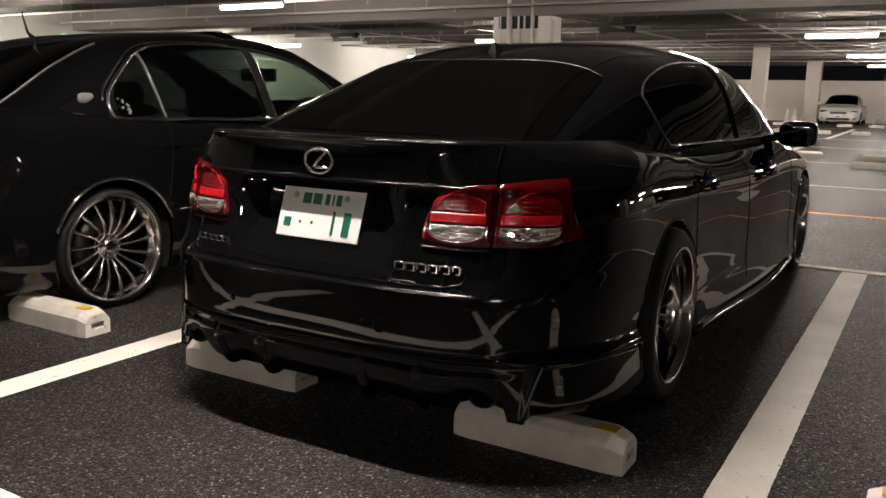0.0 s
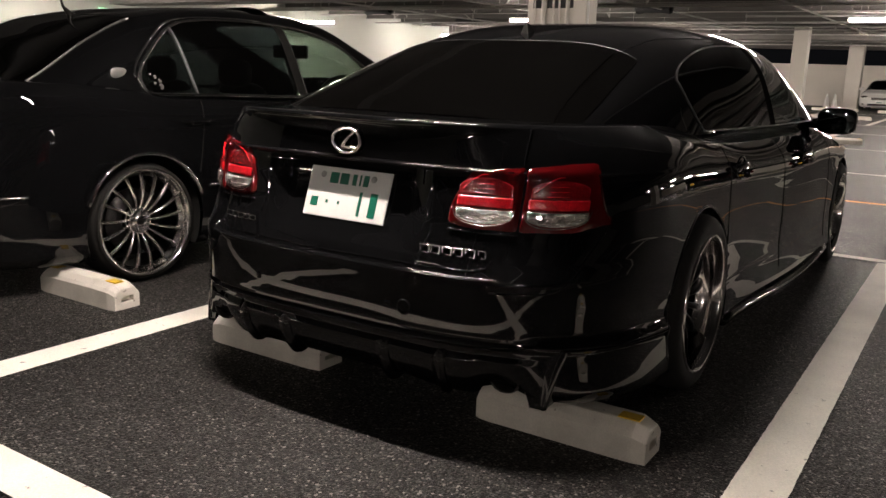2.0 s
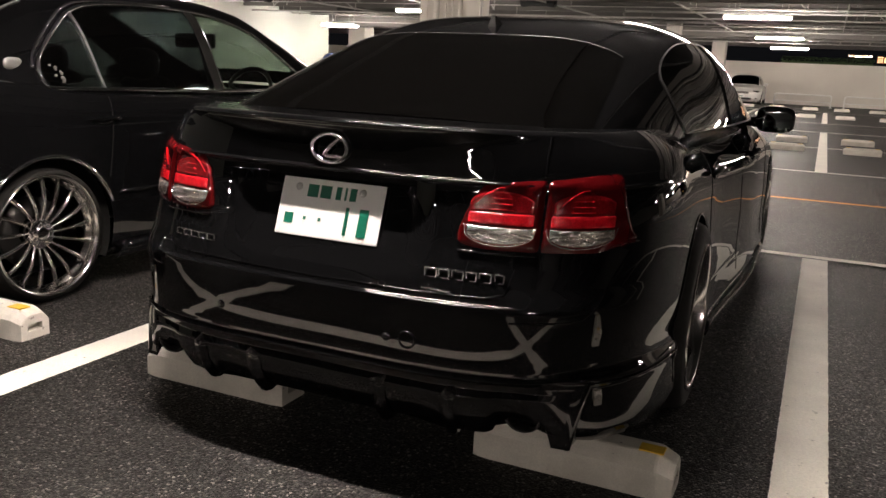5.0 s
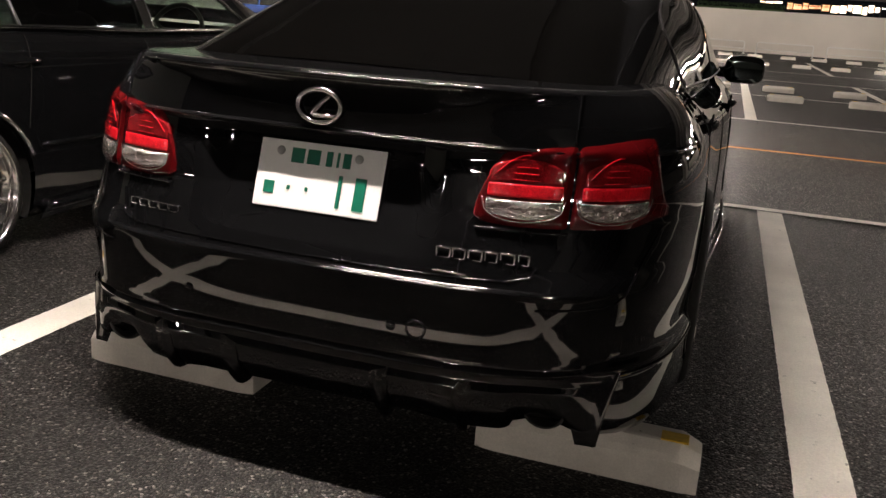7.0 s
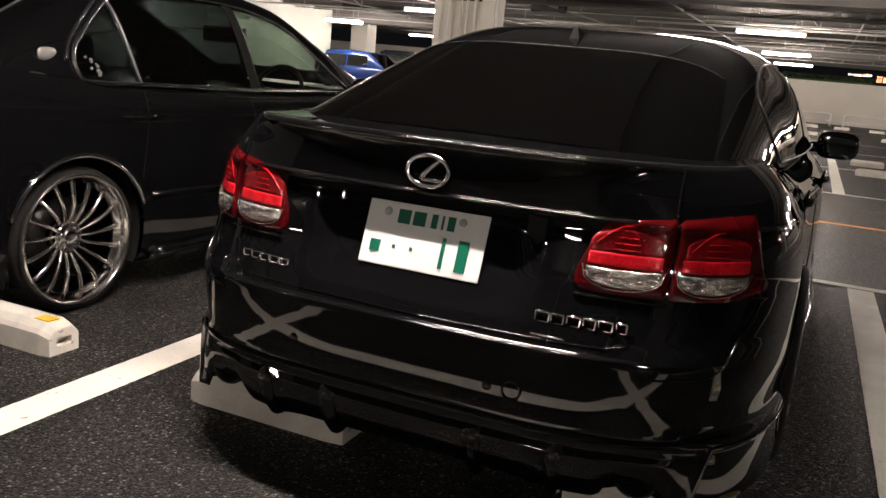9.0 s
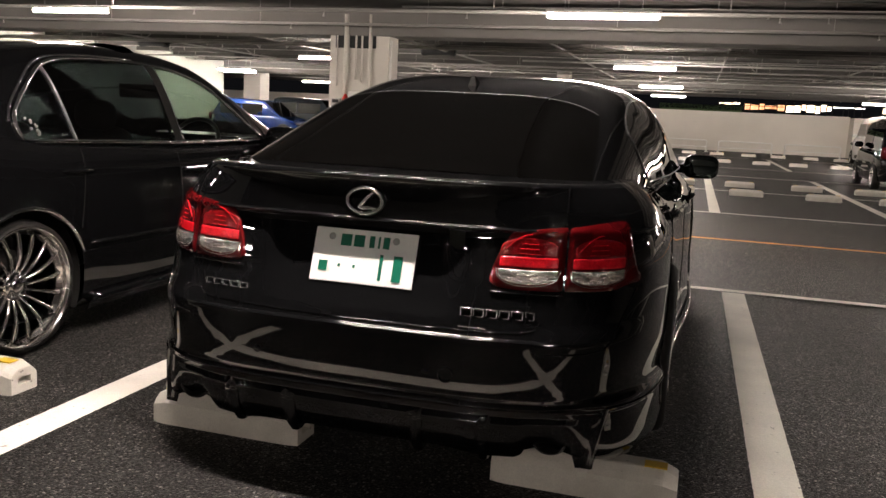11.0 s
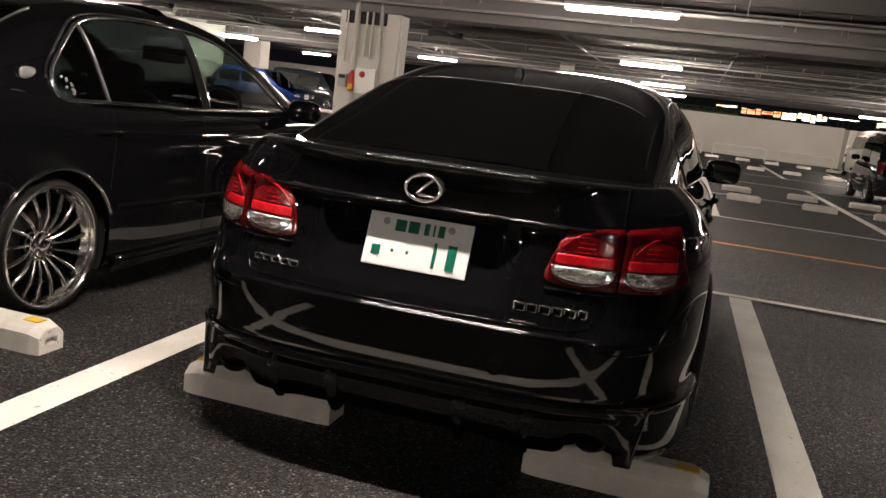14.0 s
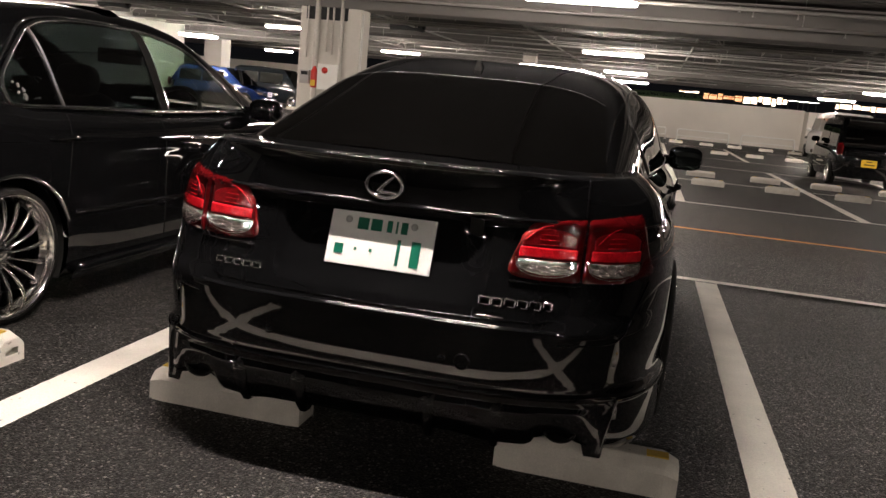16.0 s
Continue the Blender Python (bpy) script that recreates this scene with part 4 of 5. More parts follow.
# tail lamps
def half_moon(xa, xb, za, zb_):
    c, h = (xa + xb) / 2, abs(xb - xa) / 2
    return lambda x: zb_ - (zb_ - za) * math.sqrt(max(0.0, 1 - (abs(x) - c) ** 2 / h ** 2)) ** .7


def lamp_line(parent, s, pts, r, mat, name, off=.012):
    bm = bmesh.new()
    tube(bm, [(s * x, GS.rear_y(x, z) - off, z) for x, z in pts], r, 6)
    part(name, bm, mat, parent)


def lamp_lobe(s, name, xa, xb, lo, hi, cx, label):
    """One lobe: dark red cover, brighter band, clear lower lens with a bright rim and ribs."""
    f = (lambda g: (lambda x: g(abs(x))))
    lamp = part(name, rear_patch(GS, s * xa, s * xb, f(lo), f(hi), .010, thick=.010, nx=40, nz=18), M_REDLENS, saloon, label)
    a, b = cx
    part("reflector_band", rear_patch(GS, s * a, s * b, lambda x: .755, lambda x: .791, .0122, thick=.008), M_REDBRIGHT, lamp, "brighter red band")
    moon = half_moon(a + .004, b - .004, .848, .790)
    part("upper_reflector", rear_patch(GS, s * (a + .004), s * (b - .004), lambda x: .784, lambda x: moon(x) + .0005, .0112, thick=.006, nx=34), M_REDMID, lamp, "red upper reflector")
    part("clear_lens", rear_patch(GS, s * a, s * b, half_moon(a, b, .706, .756), lambda x: .756, .0130, thick=.008, nx=34), M_CLEARLENS, lamp, "clear ribbed lens")
    hm = half_moon(a, b, .706, .756)
    lamp_line(lamp, s, [(x, hm(x)) for x in np.linspace(a, b, 26)], .0014, M_POLISH, "lens_rim", .0135)
    for k in range(5):
        x = a + (b - a) * (k + 1.5) / 7
        lamp_line(lamp, s, [(x, hm(x) + .012), (x + .004, .752)], .0006, M_CLEARLENS, "lens_rib", .0132)
    for k, z in enumerate((.797, .811, .825)):
        w = (b - a) * (.17 - .02 * k)
        lamp_line(lamp, s, [(x, z) for x in np.linspace((a + b) / 2 - w, (a + b) / 2 + w, 8)], .0009, M_REDBRIGHT, "lamp_rib", .0125)
    lamp_line(lamp, s, [(a + .022 + (b - a) * .40 * t, .806 + .046 * math.sin(t * 1.6)) for t in np.linspace(0, 1, 12)], .0013, M_REDBRIGHT, "lamp_arc", .0125)


def tail_lamp(s):
    lamp_lobe(s, "tail_lamp", .390, .5992, curve((.392, .41, .50, .60), (.712, .697, .690, .690)), curve((.392, .41, .447, .52, .60), (.730, .79, .853, .868, .879)), (.410, .590), "red boot lid lamp with a clear lower lens")
    lamp_lobe(s, "wing_lamp", .6008, .802, lambda x: .690 + .022 * smoothstep(.72, .80, x), lambda x: .879 + .012 * smoothstep(.6, .72, x) - .16 * smoothstep(.735, .802, x) ** 1.5, (.613, .765), "red lamp wrapping round the wing")
    part("lamp_sill", rear_line(GS, [(s * .40, .686), (s * .60, .684)], .004, .004), M_BLACK, saloon)


for s in (-1, 1):
    tail_lamp(s)

# number plate with plain bars
plate = part("number_plate", boxed(-.165, .165, -.003, .003, -.0825, .0825, bevel=.0028), M_PLATE, saloon, "white number plate with green marks", smooth=False)
plate.matrix_basis = pose(0, .024, .741, -18.5, 0, 0)


def bar(x0, x1, z0, z1, name="plate_mark"):
    part(name, boxed(x0, x1, -.0052, -.0032, z0, z1, bevel=.0006), M_GREEN, plate, smooth=False)


for x0, x1, z0, z1 in ((-.078, -.044, .030, .066), (-.036, -.002, .030, .066), (.014, .030, .030, .066), (.042, .048, .030, .066), (.058, .078, .030, .066),
                       (-.140, -.112, -.050, -.020), (-.078, -.070, -.036, -.026), (-.030, -.022, -.036, -.026), (.054, .064, -.066, .012), (.098, .126, -.066, .012)):
    bar(x0, x1, z0, z1)
for x in (-.108, .098):
    part("plate_bolt", mirror_mesh((x, -.005, .056), (.011, .004, .011), 2), M_STEEL, plate)

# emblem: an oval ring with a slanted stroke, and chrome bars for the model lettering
bm = bmesh.new()
ring = [(.055 * math.cos(t), GS.rear_y(.03, .913) - .008, .913 + .0385 * math.sin(t)) for t in np.linspace(0, 2 * math.pi, 40, endpoint=False)]
tube(bm, ring, .0062, 8, closed=True)
emblem = part("emblem_ring", bm, M_CHROME, saloon, "chrome oval emblem")
bm = bmesh.new()
ey = GS.rear_y(.02, .913) - .008
tube(bm, [(.030, ey, .942), (.009, ey, .924), (-.012, ey, .902), (-.017, ey, .895), (-.011, ey, .8915), (.039, ey, .8915)], [.004, .0062, .0076, .0072, .0068, .0054], 8)
part("emblem_stroke", bm, M_CHROME, emblem)


def badge_bar(name, x0, x1, z0, z1, r):
    """One plain hollow bar standing in for a character."""
    bm = bmesh.new()
    y = GS.rear_y((x0 + x1) / 2, (z0 + z1) / 2) - .003
    e = r * .6
    pts = [(x0 + e, z0), (x1 - e, z0), (x1, z0 + e), (x1, z1 - e), (x1 - e, z1), (x0 + e, z1), (x0, z1 - e), (x0, z0 + e)]
    tube(bm, [(x, y + (x - x0) * .02, z) for x, z in pts], r, 6, closed=True)
    part(name, bm, M_CHROME, saloon)


for x0, x1 in ((.318, .350), (.355, .384), (.391, .422), (.428, .456), (.462, .494), (.501, .525)):
    badge_bar("model_badge_bar", x0 + .006, x1 + .006, .613, .636, .0026)
badge_bar("model_badge_line", .322, .400, .583, .585, .0016)
for i in range(5):
    x0 = -.520 + .033 * i
    badge_bar("maker_badge_bar", x0, x0 + .026, .617, .634, .0022)

# sharp edge of the apron: from the wheel arch along the bumper's side, then down the corner to the fin's tip
for s in (-1, 1):
    bm = bmesh.new()
    pts = []
    for t in np.linspace(0, 1, 26):
        y = .63 - .52 * t
        z = .352 - .06 * (y - .1) - .001
        q = (GS.ya - y) / (GS.ya - GS.tail(.8, z))
        w = GS.Wf(z) * (1 - q ** GS.er_at(z)) ** (1 / GS.er_at(z))
        pts.append((GS.limit(w, y, z) + GS.flare(y, z), y, z))
    tube(bm, [(s * x, y, z) for x, y, z in pts], .004, 8)
    part("apron_edge", bm, M_BLACK, saloon, "sharp glossy edge of the apron")
    # corner fin: a blade turning down from the end of that edge
    x0, y0, z0 = pts[-1]
    bm = bmesh.new()
    rows = []
    for t in np.linspace(0, 1, 15):
        z = z0 + .004 + (.175 - z0 - .004) * t
        u = t ** .7
        tip = Vector((x0 + (.713 - x0) * u, y0 + (.066 - y0) * u, z))
        ry = GS.rear_y(.59, z) + .02
        inner = Vector((.590 + .081 * u, ry + (.059 - ry) * u, z + .001))
        outer = Vector((.775 - .035 * t, .235 - .045 * t, z - .004 + .034 * t * t))
        row = []
        for k in range(6):
            row.append(inner.lerp(tip, k / 6) + Vector((0, -.012 * math.sin(k / 6 * math.pi) * (1 - t), 0)))
        row.append(tip + Vector((-.002, -.003, 0)))
        row.append(tip + Vector((.007, .004, 0)))
        for k in range(1, 6):
            row.append(tip.lerp(outer, k / 5) + Vector((.010 * math.sin(k / 5 * math.pi) * (1 - t), 0, 0)))
        rows.append([(s * p.x, p.y, p.z) for p in row])
    vs = sheet(bm, rows)
    bm.faces.new(vs[-1])
    part("corner_fin", bm, M_BLACK, saloon, "glossy black corner fin of the apron")

# lower diffuser with fins and exhaust tips
for i, x in enumerate((-.405, -.205, .205, .405)):
    bm = bmesh.new()
    prof = [(-.052, .335), (-.068, .300), (-.066, .262), (-.040, .205), (-.012, .172), (.02, .166), (.12, .19), (.18, .30)]
    sec = []
    for w in (-1, 1):
        sec.append([bm.verts.new((x + w * (.011 + .016 * smoothstep(.19, .32, z)), y + GS.rear_y(x, .25) + .055, z)) for y, z in prof])
    for j in range(len(prof) - 1):
        bm.faces.new((sec[0][j], sec[0][j + 1], sec[1][j + 1], sec[1][j]))
    for q in sec:
        bm.faces.new(q)
    bmesh.ops.bevel(bm, geom=list(bm.edges), offset=.004, segments=2, affect="EDGES")
    part("diffuser_fin", bm, M_BLACK, saloon, "glossy black diffuser fin")
part("diffuser", boxed(-.40, .40, .03, .30, .208, .30, bevel=.03, seg=3), M_PLASTIC, saloon, "matt black diffuser panel")
for s in (-1, 1):
    bm = bmesh.new()
    lathe(bm, [(.16, .001), (.15, .034), (.0, .036), (-.008, .040), (.0, .043), (.20, .042)], 28)
    for v in bm.verts:
        v.co = Vector((s * .592 + v.co.y * 1.2, .045 + v.co.x, .250 + v.co.z))
    part("exhaust_tip", bm, M_PLASTIC, saloon, "dark round exhaust tip")
    part("exhaust_recess", boxed(s * .592 - .068, s * .592 + .068, .07, .30, .236, .30, bevel=.02), M_DARK, saloon)
for x in (-.36, .36):
    seat(saloon, x, 2.55)
seat(saloon, 0, 1.55)
steering_wheel(saloon, .36, 3.05, .80)
# ---- the second black saloon, in the next bay ----
LX = -2.80
CS = CarShape(dict(
    rear=[(.15, -.22), (.20, -.32), (.30, -.36), (.44, -.38), (.46, -.385), (.50, -.38), (.60, -.33), (.80, -.26), (.95, -.22), (1.0, -.20), (1.02, -.16)],
    width=[(.15, .86), (.20, .895), (.30, .90), (.45, .905), (.60, .905), (.75, .90), (.85, .893), (.92, .878), (.98, .852), (1.02, .81)],
    front=[(.15, 4.55), (.4, 4.62), (.6, 4.60), (.8, 4.5), (1.02, 4.3)],
    shoulder=[(-.6, 1.02), (.3, 1.015), (.75, .985), (1.0, .962), (2.0, .945), (3.0, .94), (3.8, .88), (4.4, .80), (4.8, .72)],
    cab_base=[(.15, .64), (.45, .745), (.65, .800), (.80, .832), (.95, .840), (1.2, .845), (2.1, .86), (2.9, .84), (3.4, .75), (3.75, .62)],
    cab_top=[(.15, .55), (.5, .63), (.8, .662), (1.2, .672), (2.2, .685), (3.0, .635), (3.75, .55)],
    cab_roof=[(.15, .99), (.35, 1.08), (.65, 1.255), (.95, 1.38), (1.35, 1.448), (1.75, 1.472), (2.1, 1.464), (2.4, 1.43), (2.8, 1.30), (3.2, 1.14), (3.75, .95)],
    zb=.925, en=6.0, er=3.0, ef=2.6, crown=.018, axles=(.72, 3.62), ya=.82, axle_z=.310, arch=.352, flare_by=.02,
    plate_box=None, panes=[], screens=[(.24, .92, .60, .53), (2.45, 3.50, .55, .62)]))
CS.panes = [
    (.79, 1.87, curve((.79, .797, .815, .86, 1.2, 1.87), (1.036, .988, .970, .965, .962, .948)), curve((.79, .80, .82, .87, .92, .98, 1.06, 1.18, 1.39, 1.62, 1.87), (1.04, 1.08, 1.112, 1.165, 1.212, 1.26, 1.312, 1.352, 1.375, 1.381, 1.378))),
    (1.875, 2.97, curve((1.875, 2.97), (.948, .955)), curve((1.875, 2.05, 2.4, 2.6, 2.75, 2.97), (1.378, 1.365, 1.287, 1.185, 1.10, .965)))]
left = thing("saloon_car", "large black saloon with bright multi-spoke wheels and chrome trim", "car", at=(LX, 0, 0))
part("body", body_mesh(CS), M_BLACK, left, "glossy black painted body")
part("cabin", cabin_mesh(CS), M_BLACK, left, "glossy black roof and pillars")
for i, scr in enumerate(CS.screens):
    part("rear_window" if i == 0 else "windscreen", screen_mesh(CS, scr), M_PRIVACY if i == 0 else M_CLEAR, left)
for s in (-1, 1):
    for i, p in enumerate(CS.panes):
        part("side_window", pane_mesh(CS, p, s), (M_TINT, M_CLEAR)[i], left, ("tinted rear door and quarter glass", "clear front door glass")[i])
    bm = bmesh.new()
    tube(bm, pane_edge(CS, CS.panes, s, .005), .011, 8, closed=True)
    part("window_trim", bm, M_CHROME, left, "chrome trim round the side windows")
    bm = bmesh.new()
    p = CS.panes[0]
    pts = [(y - .024, p[3](y) + .014) for y in p[0] + 1.0 * np.linspace(0, 1, 24) ** 2]
    tube(bm, [(s * (CS.cab_x(y, z) + .006), y, z) for y, z in pts], .007, 6)
    part("pillar_moulding", bm, M_CHROME, left, "second chrome moulding behind the windows")
    bm = bmesh.new()
    slant = lambda z: (1.372 - z) * .14
    sheet(bm, [[(s * (CS.cab_x(y + slant(z), z) + .007), y + slant(z), z) for z in np.linspace(.95, 1.372, 10)] for y in (1.85, 1.89, 1.925)])
    part("door_pillar", bm, M_DARK, left)
    bm = bmesh.new()
    tube(bm, [(s * (CS.cab_x(1.925 + slant(z), z) + .008), 1.925 + slant(z), z) for z in np.linspace(.952, 1.365, 10)], .004, 6)
    part("pillar_trim", bm, M_CHROME, left)
    bm = bmesh.new()
    tube(bm, [(s * (CS.cab_x(1.067 + .053 * t, 1.315 - .350 * t) + .008), 1.067 + .053 * t, 1.315 - .350 * t) for t in np.linspace(0, 1, 12)], .009, 6)
    part("quarter_trim", bm, M_TRIM, left)
    badge = part("pillar_badge", mirror_mesh((s * (CS.cab_x(.69, 1.070) + .002), .69, 1.070), (.010, .046, .027), 3.0), M_SATIN, left, "small chrome badge on the rear pillar")
    door_handle(left, .893, 1.06, .824, s, M_BLACK)
    door_handle(left, .893, 2.27, .795, s, M_CHROME)
    mir = part("door_mirror", mirror_mesh((s * .965, 3.00, .970), (.115, .065, .075), 3.2), M_BLACK, left, "black door mirror")
    bm = bmesh.new()
    tube(bm, [(s * .78, 3.03, .955), (s * .87, 3.02, .955)], [.032, .03], 10)
    part("mirror_arm", bm, M_BLACK, mir)
    part("door_gap", side_line(CS, [(1.06, .55), (1.10, .75), (1.13, .95)], s, .0022), M_DARK, left)
    part("door_gap", side_line(CS, [(1.90, .26), (1.90, .60), (1.90, .96)], s, .0022), M_DARK, left)
    part("side_moulding", side_line(CS, [(1.12, .47), (3.28, .45)], s, .012), M_BLACK, left, "black side moulding")
    bm = bmesh.new()
    tube(bm, [(s * .905, 1.13 + 2.1 * t, .185) for t in np.linspace(0, 1, 12)], .036, 10)
    part("side_skirt", bm, M_BLACK, left, "black add-on sill skirt")
    bm = bmesh.new()
    prof = [(1.06, .150), (1.115, .207), (1.14, .205), (1.42, .178), (1.42, .160)]
    for x in (.925, .937):
        bm.faces.new([bm.verts.new((s * x, y, z)) for y, z in prof])
    bm.verts.ensure_lookup_table()
    for i in range(5):
        j = (i + 1) % 5
        bm.faces.new((bm.verts[i], bm.verts[j], bm.verts[5 + j], bm.verts[5 + i]))
    bmesh.ops.recalc_face_normals(bm, faces=bm.faces)
    bmesh.ops.bevel(bm, geom=list(bm.edges), offset=.003, segments=2, affect="EDGES")
    part("skirt_fin", bm, M_BLACK, left, "small glossy winglet on the sill skirt")
    for a in CS.axles:
        arch_lip(left, CS, a, s, .009, M_CHROME, "arch_trim", .004, 20, 160, .01)
    part("bumper_trim", rear_line(CS, [(s * .60, .50), (s * .84, .50)], .008, .002), M_CHROME, left)
WHEEL_CS = dict(tyre=.3115, rim=.276, wide=.25, dish=.035, spokes=17, twist=.09, cone=.035, sw=.0085, lip=M_POLISH, metal=M_POLISH, label="polished multi-spoke alloy wheel")
for s in (-1, 1):
    for a in CS.axles:
        wheel(left, "wheel", (s * .890, a, .3115), s, WHEEL_CS)
wheel_wells(left, CS)
bm = bmesh.new()
ay = 0.917
tube(bm, [(0, ay + .03, CS.cab_z(0, ay) - .01), (0, ay, CS.cab_z(0, ay) + .02), (0, ay - .03, CS.cab_z(0, ay) + .05), (0, 0.859, 1.531)], [.026, .016, .008, .004], 8)
part("antenna", bm, M_PLASTIC, left)
for s in (-1, 1):
    ya, yb, xa, xb = CS.screens[0]
    bm = bmesh.new()
    tube(bm, [(s * (xa + (xb - xa) * t), ya + (yb - ya) * t, CS.cab_z(xa + (xb - xa) * t, ya + (yb - ya) * t) + .004) for t in np.linspace(0, 1, 16)], .005, 6)
    part("screen_trim", bm, M_SATIN, left, "thin bright trim beside the rear screen")
bm = bmesh.new()
rows = []
for u in np.linspace(-1, 1, 21):
    x, y = .52 * u, 2.10 - .16 * u * u
    z = CS.cab_z(x, y)
    rows.append([(x, y - .11, z + .034 - .012 * u * u), (x, y - .05, z + .040 - .012 * u * u), (x, y, z + .026 - .010 * u * u), (x, y + .05, z - .004)])
sheet(bm, rows)
part("sunroof_deflector", bm, M_BLACK, left, "dark curved wind deflector on the roof")
for x in (-.36, .36):
    seat(left, x, 2.02, .34)
    seat(left, x, 1.15, .34)
steering_wheel(left, .36, 2.85, .90)
part("rear_view_mirror", boxed(-.17, .17, 2.72, 2.76, 1.19, 1.29, bevel=.018, seg=3), M_PLASTIC, left, "wide black rear-view mirror")
bm = bmesh.new()
rg = random.Random(5)
for k in range(9):
    y, z = .884 + rg.uniform(-.020, .020) + .012 * (1 - k / 4), .995 + .009 * k
    e = rg.uniform(.007, .012)
    bmesh.ops.create_icosphere(bm, subdivisions=2, radius=1, matrix=Matrix.Translation((CS.cab_x(y, z) + .005, y, z)) @ Matrix.Diagonal((.003, e, e * .8, 1)))
part("window_sticker", bm, M_JOIST, left, "small pale patterned sticker on the quarter glass")


# ---- lamps ----
def batten(x, y, z, h=.60, glow=None, r=.027):
    t = thing("tube_light", "slim white batten with a lit fluorescent tube hung below the ceiling", "ceiling light", "tube lights", at=(x, y, z))
    bm = bmesh.new()
    lathe(bm, [(-h, .004), (-h + .004, r * .9), (-h + .012, r), (h - .012, r), (h - .004, r * .9), (h, .004)], 14)
    bm.faces.ensure_lookup_table()
    part("tube", bm, glow or M_TUBE, t, "glowing white tube")
    part("housing", boxed(-h - .03, h + .03, -.035, .035, r + .006, r + .045, bevel=.006), M_WHITE, t, smooth=False)
    for s in (-1, 1):
        part("lamp_holder", boxed(s * (h + .015) - .012, s * (h + .015) + .012, -.018, .018, -.02, .026, bevel=.003), M_WHITE, t, smooth=False)
        bm = bmesh.new()
        tube(bm, [(s * h * .7, 0, .06), (s * h * .7, 0, CEIL - z + .15)], .006, 6)
        part("hanger", bm, M_STEEL, t)
    return t


batten(-0.24, -0.08, 2.45, .58, M_TUBE_BRIGHT, .016)
lamp = batten(-0.28, 8.1, 2.45, .66)
for x, y, z in [(-8.15, 8.3, 2.45), (-15.8, 8.2, 2.45),
                (-0.30, 17.1, 2.45), (-8.05, 16.95, 2.45), (-15.8, 17.7, 2.45), (7.5, 17.1, 2.45),
                (-0.28, 25.6, 2.45), (-7.68, 24.9, 2.45), (-15.5, 25.6, 2.45), (7.5, 25.6, 2.45),
                (-0.28, 33.3, 2.45), (-15.9, 33.0, 2.45), (-8.0, 33.3, 2.45), (7.65, 33.5, 2.45),
                (-15.2, 24.75, 2.45), (-8.1, -0.2, 2.45),
                # unseen row, added by carrying the grid on to brighten the far right
                (15.3, 17.1, 2.45), (15.3, 25.6, 2.45), (15.3, 33.5, 2.45),
                (-0.2, -16.5, 2.45), (-8.1, -8.2, 2.45), (7.5, -8.2, 2.45)]:
    copy_thing(lamp, pose(x, y, z))


# ---- walls ----
def wall(name, label, *a, mat=None):
    return tagged(part(name, boxed(*a), mat or M_WALL, smooth=False), label, "wall", kind="structure")


wall("wall_far", "pale concrete wall at the end of the car park", XL, 8.05, 42.6, 42.9, -.2, 2.13)
wall("wall_far", "pale concrete wall standing forward at the end", 8.05, XR, 41.4, 42.9, -.2, 2.06)
wall("wall_left", "pale concrete side wall", XL - .3, XL, YB, YF, -.2, 4.0)
# two walls added out of view; their dark colour keeps car reflections black
wall("unseen_wall_right", "unseen dark wall added on the right to keep reflections dark", XR, XR + .3, YB, YF, -.2, 4.0, mat=M_UNSEEN_WALL)
wall("unseen_wall_back", "unseen dark wall added behind the bays to keep reflections dark", XL, XR, YB - .3, YB, -.2, 4.0, mat=M_UNSEEN_WALL)
tagged(part("wall_side", boxed(-17.5, -17.2, -14.0, 27.3, -.2, 3.5), M_WALL_GREENLIT, smooth=False), "pale painted wall along the side aisle, green light put into its colour", "wall", kind="structure")


# ---- steel hoop barriers before the far wall ----
def hoop(x0, w, y):
    t = thing("hoop_barrier", "white steel hoop barrier standing before the far wall", "barrier", "hoop barriers", at=(x0, y, gz(y)))
    h, r = .55, .10
    pts = [(0, 0, 0), (0, 0, h - r)]
    pts += [(r - r * math.cos(a), 0, h - r + r * math.sin(a)) for a in np.linspace(.2, math.pi / 2, 6)]
    pts += [(w - r + r * math.sin(a), 0, h - r + r * math.cos(a)) for a in np.linspace(0, math.pi / 2 - .2, 6)]
    pts += [(w, 0, h - r), (w, 0, 0)]
    bm = bmesh.new()
    tube(bm, pts, .032, 8)
    part("hoop", bm, M_WHITE, t)
    bm = bmesh.new()
    tube(bm, [(0, 0, .24), (w, 0, .24)], .022, 8)
    part("cross_rail", bm, M_WHITE, t)
    for x in (0, w):
        part("foot_plate", boxed(x - .07, x + .07, -.07, .07, -.01, .02, bevel=.004), M_WHITE, t, smooth=False)


for x0 in (-0.95, 2.02, 5.02):
    hoop(x0, 2.42, 40.2)


# ---- lights of the street seen over the wall ----
def shop_glow(name, dark, light, strength):
    """Lit shop window: patches of warm light of uneven strength."""
    m, n, l, b_ = node_mat(name)
    co = n.new("ShaderNodeTexCoord")
    no = n.new("ShaderNodeTexNoise"); no.inputs["Scale"].default_value = 3.5; no.inputs["Detail"].default_value = 4
    l.new(co.outputs["Object"], no.inputs["Vector"])
    cr = n.new("ShaderNodeValToRGB")
    cr.color_ramp.elements[0].position, cr.color_ramp.elements[0].color = .38, (*dark, 1)
    cr.color_ramp.elements[1].position, cr.color_ramp.elements[1].color = .60, (*light, 1)
    l.new(no.outputs["Fac"], cr.inputs[0]); l.new(cr.outputs[0], b_.inputs["Emission Color"])
    b_.inputs["Emission Strength"].default_value = strength
    return m


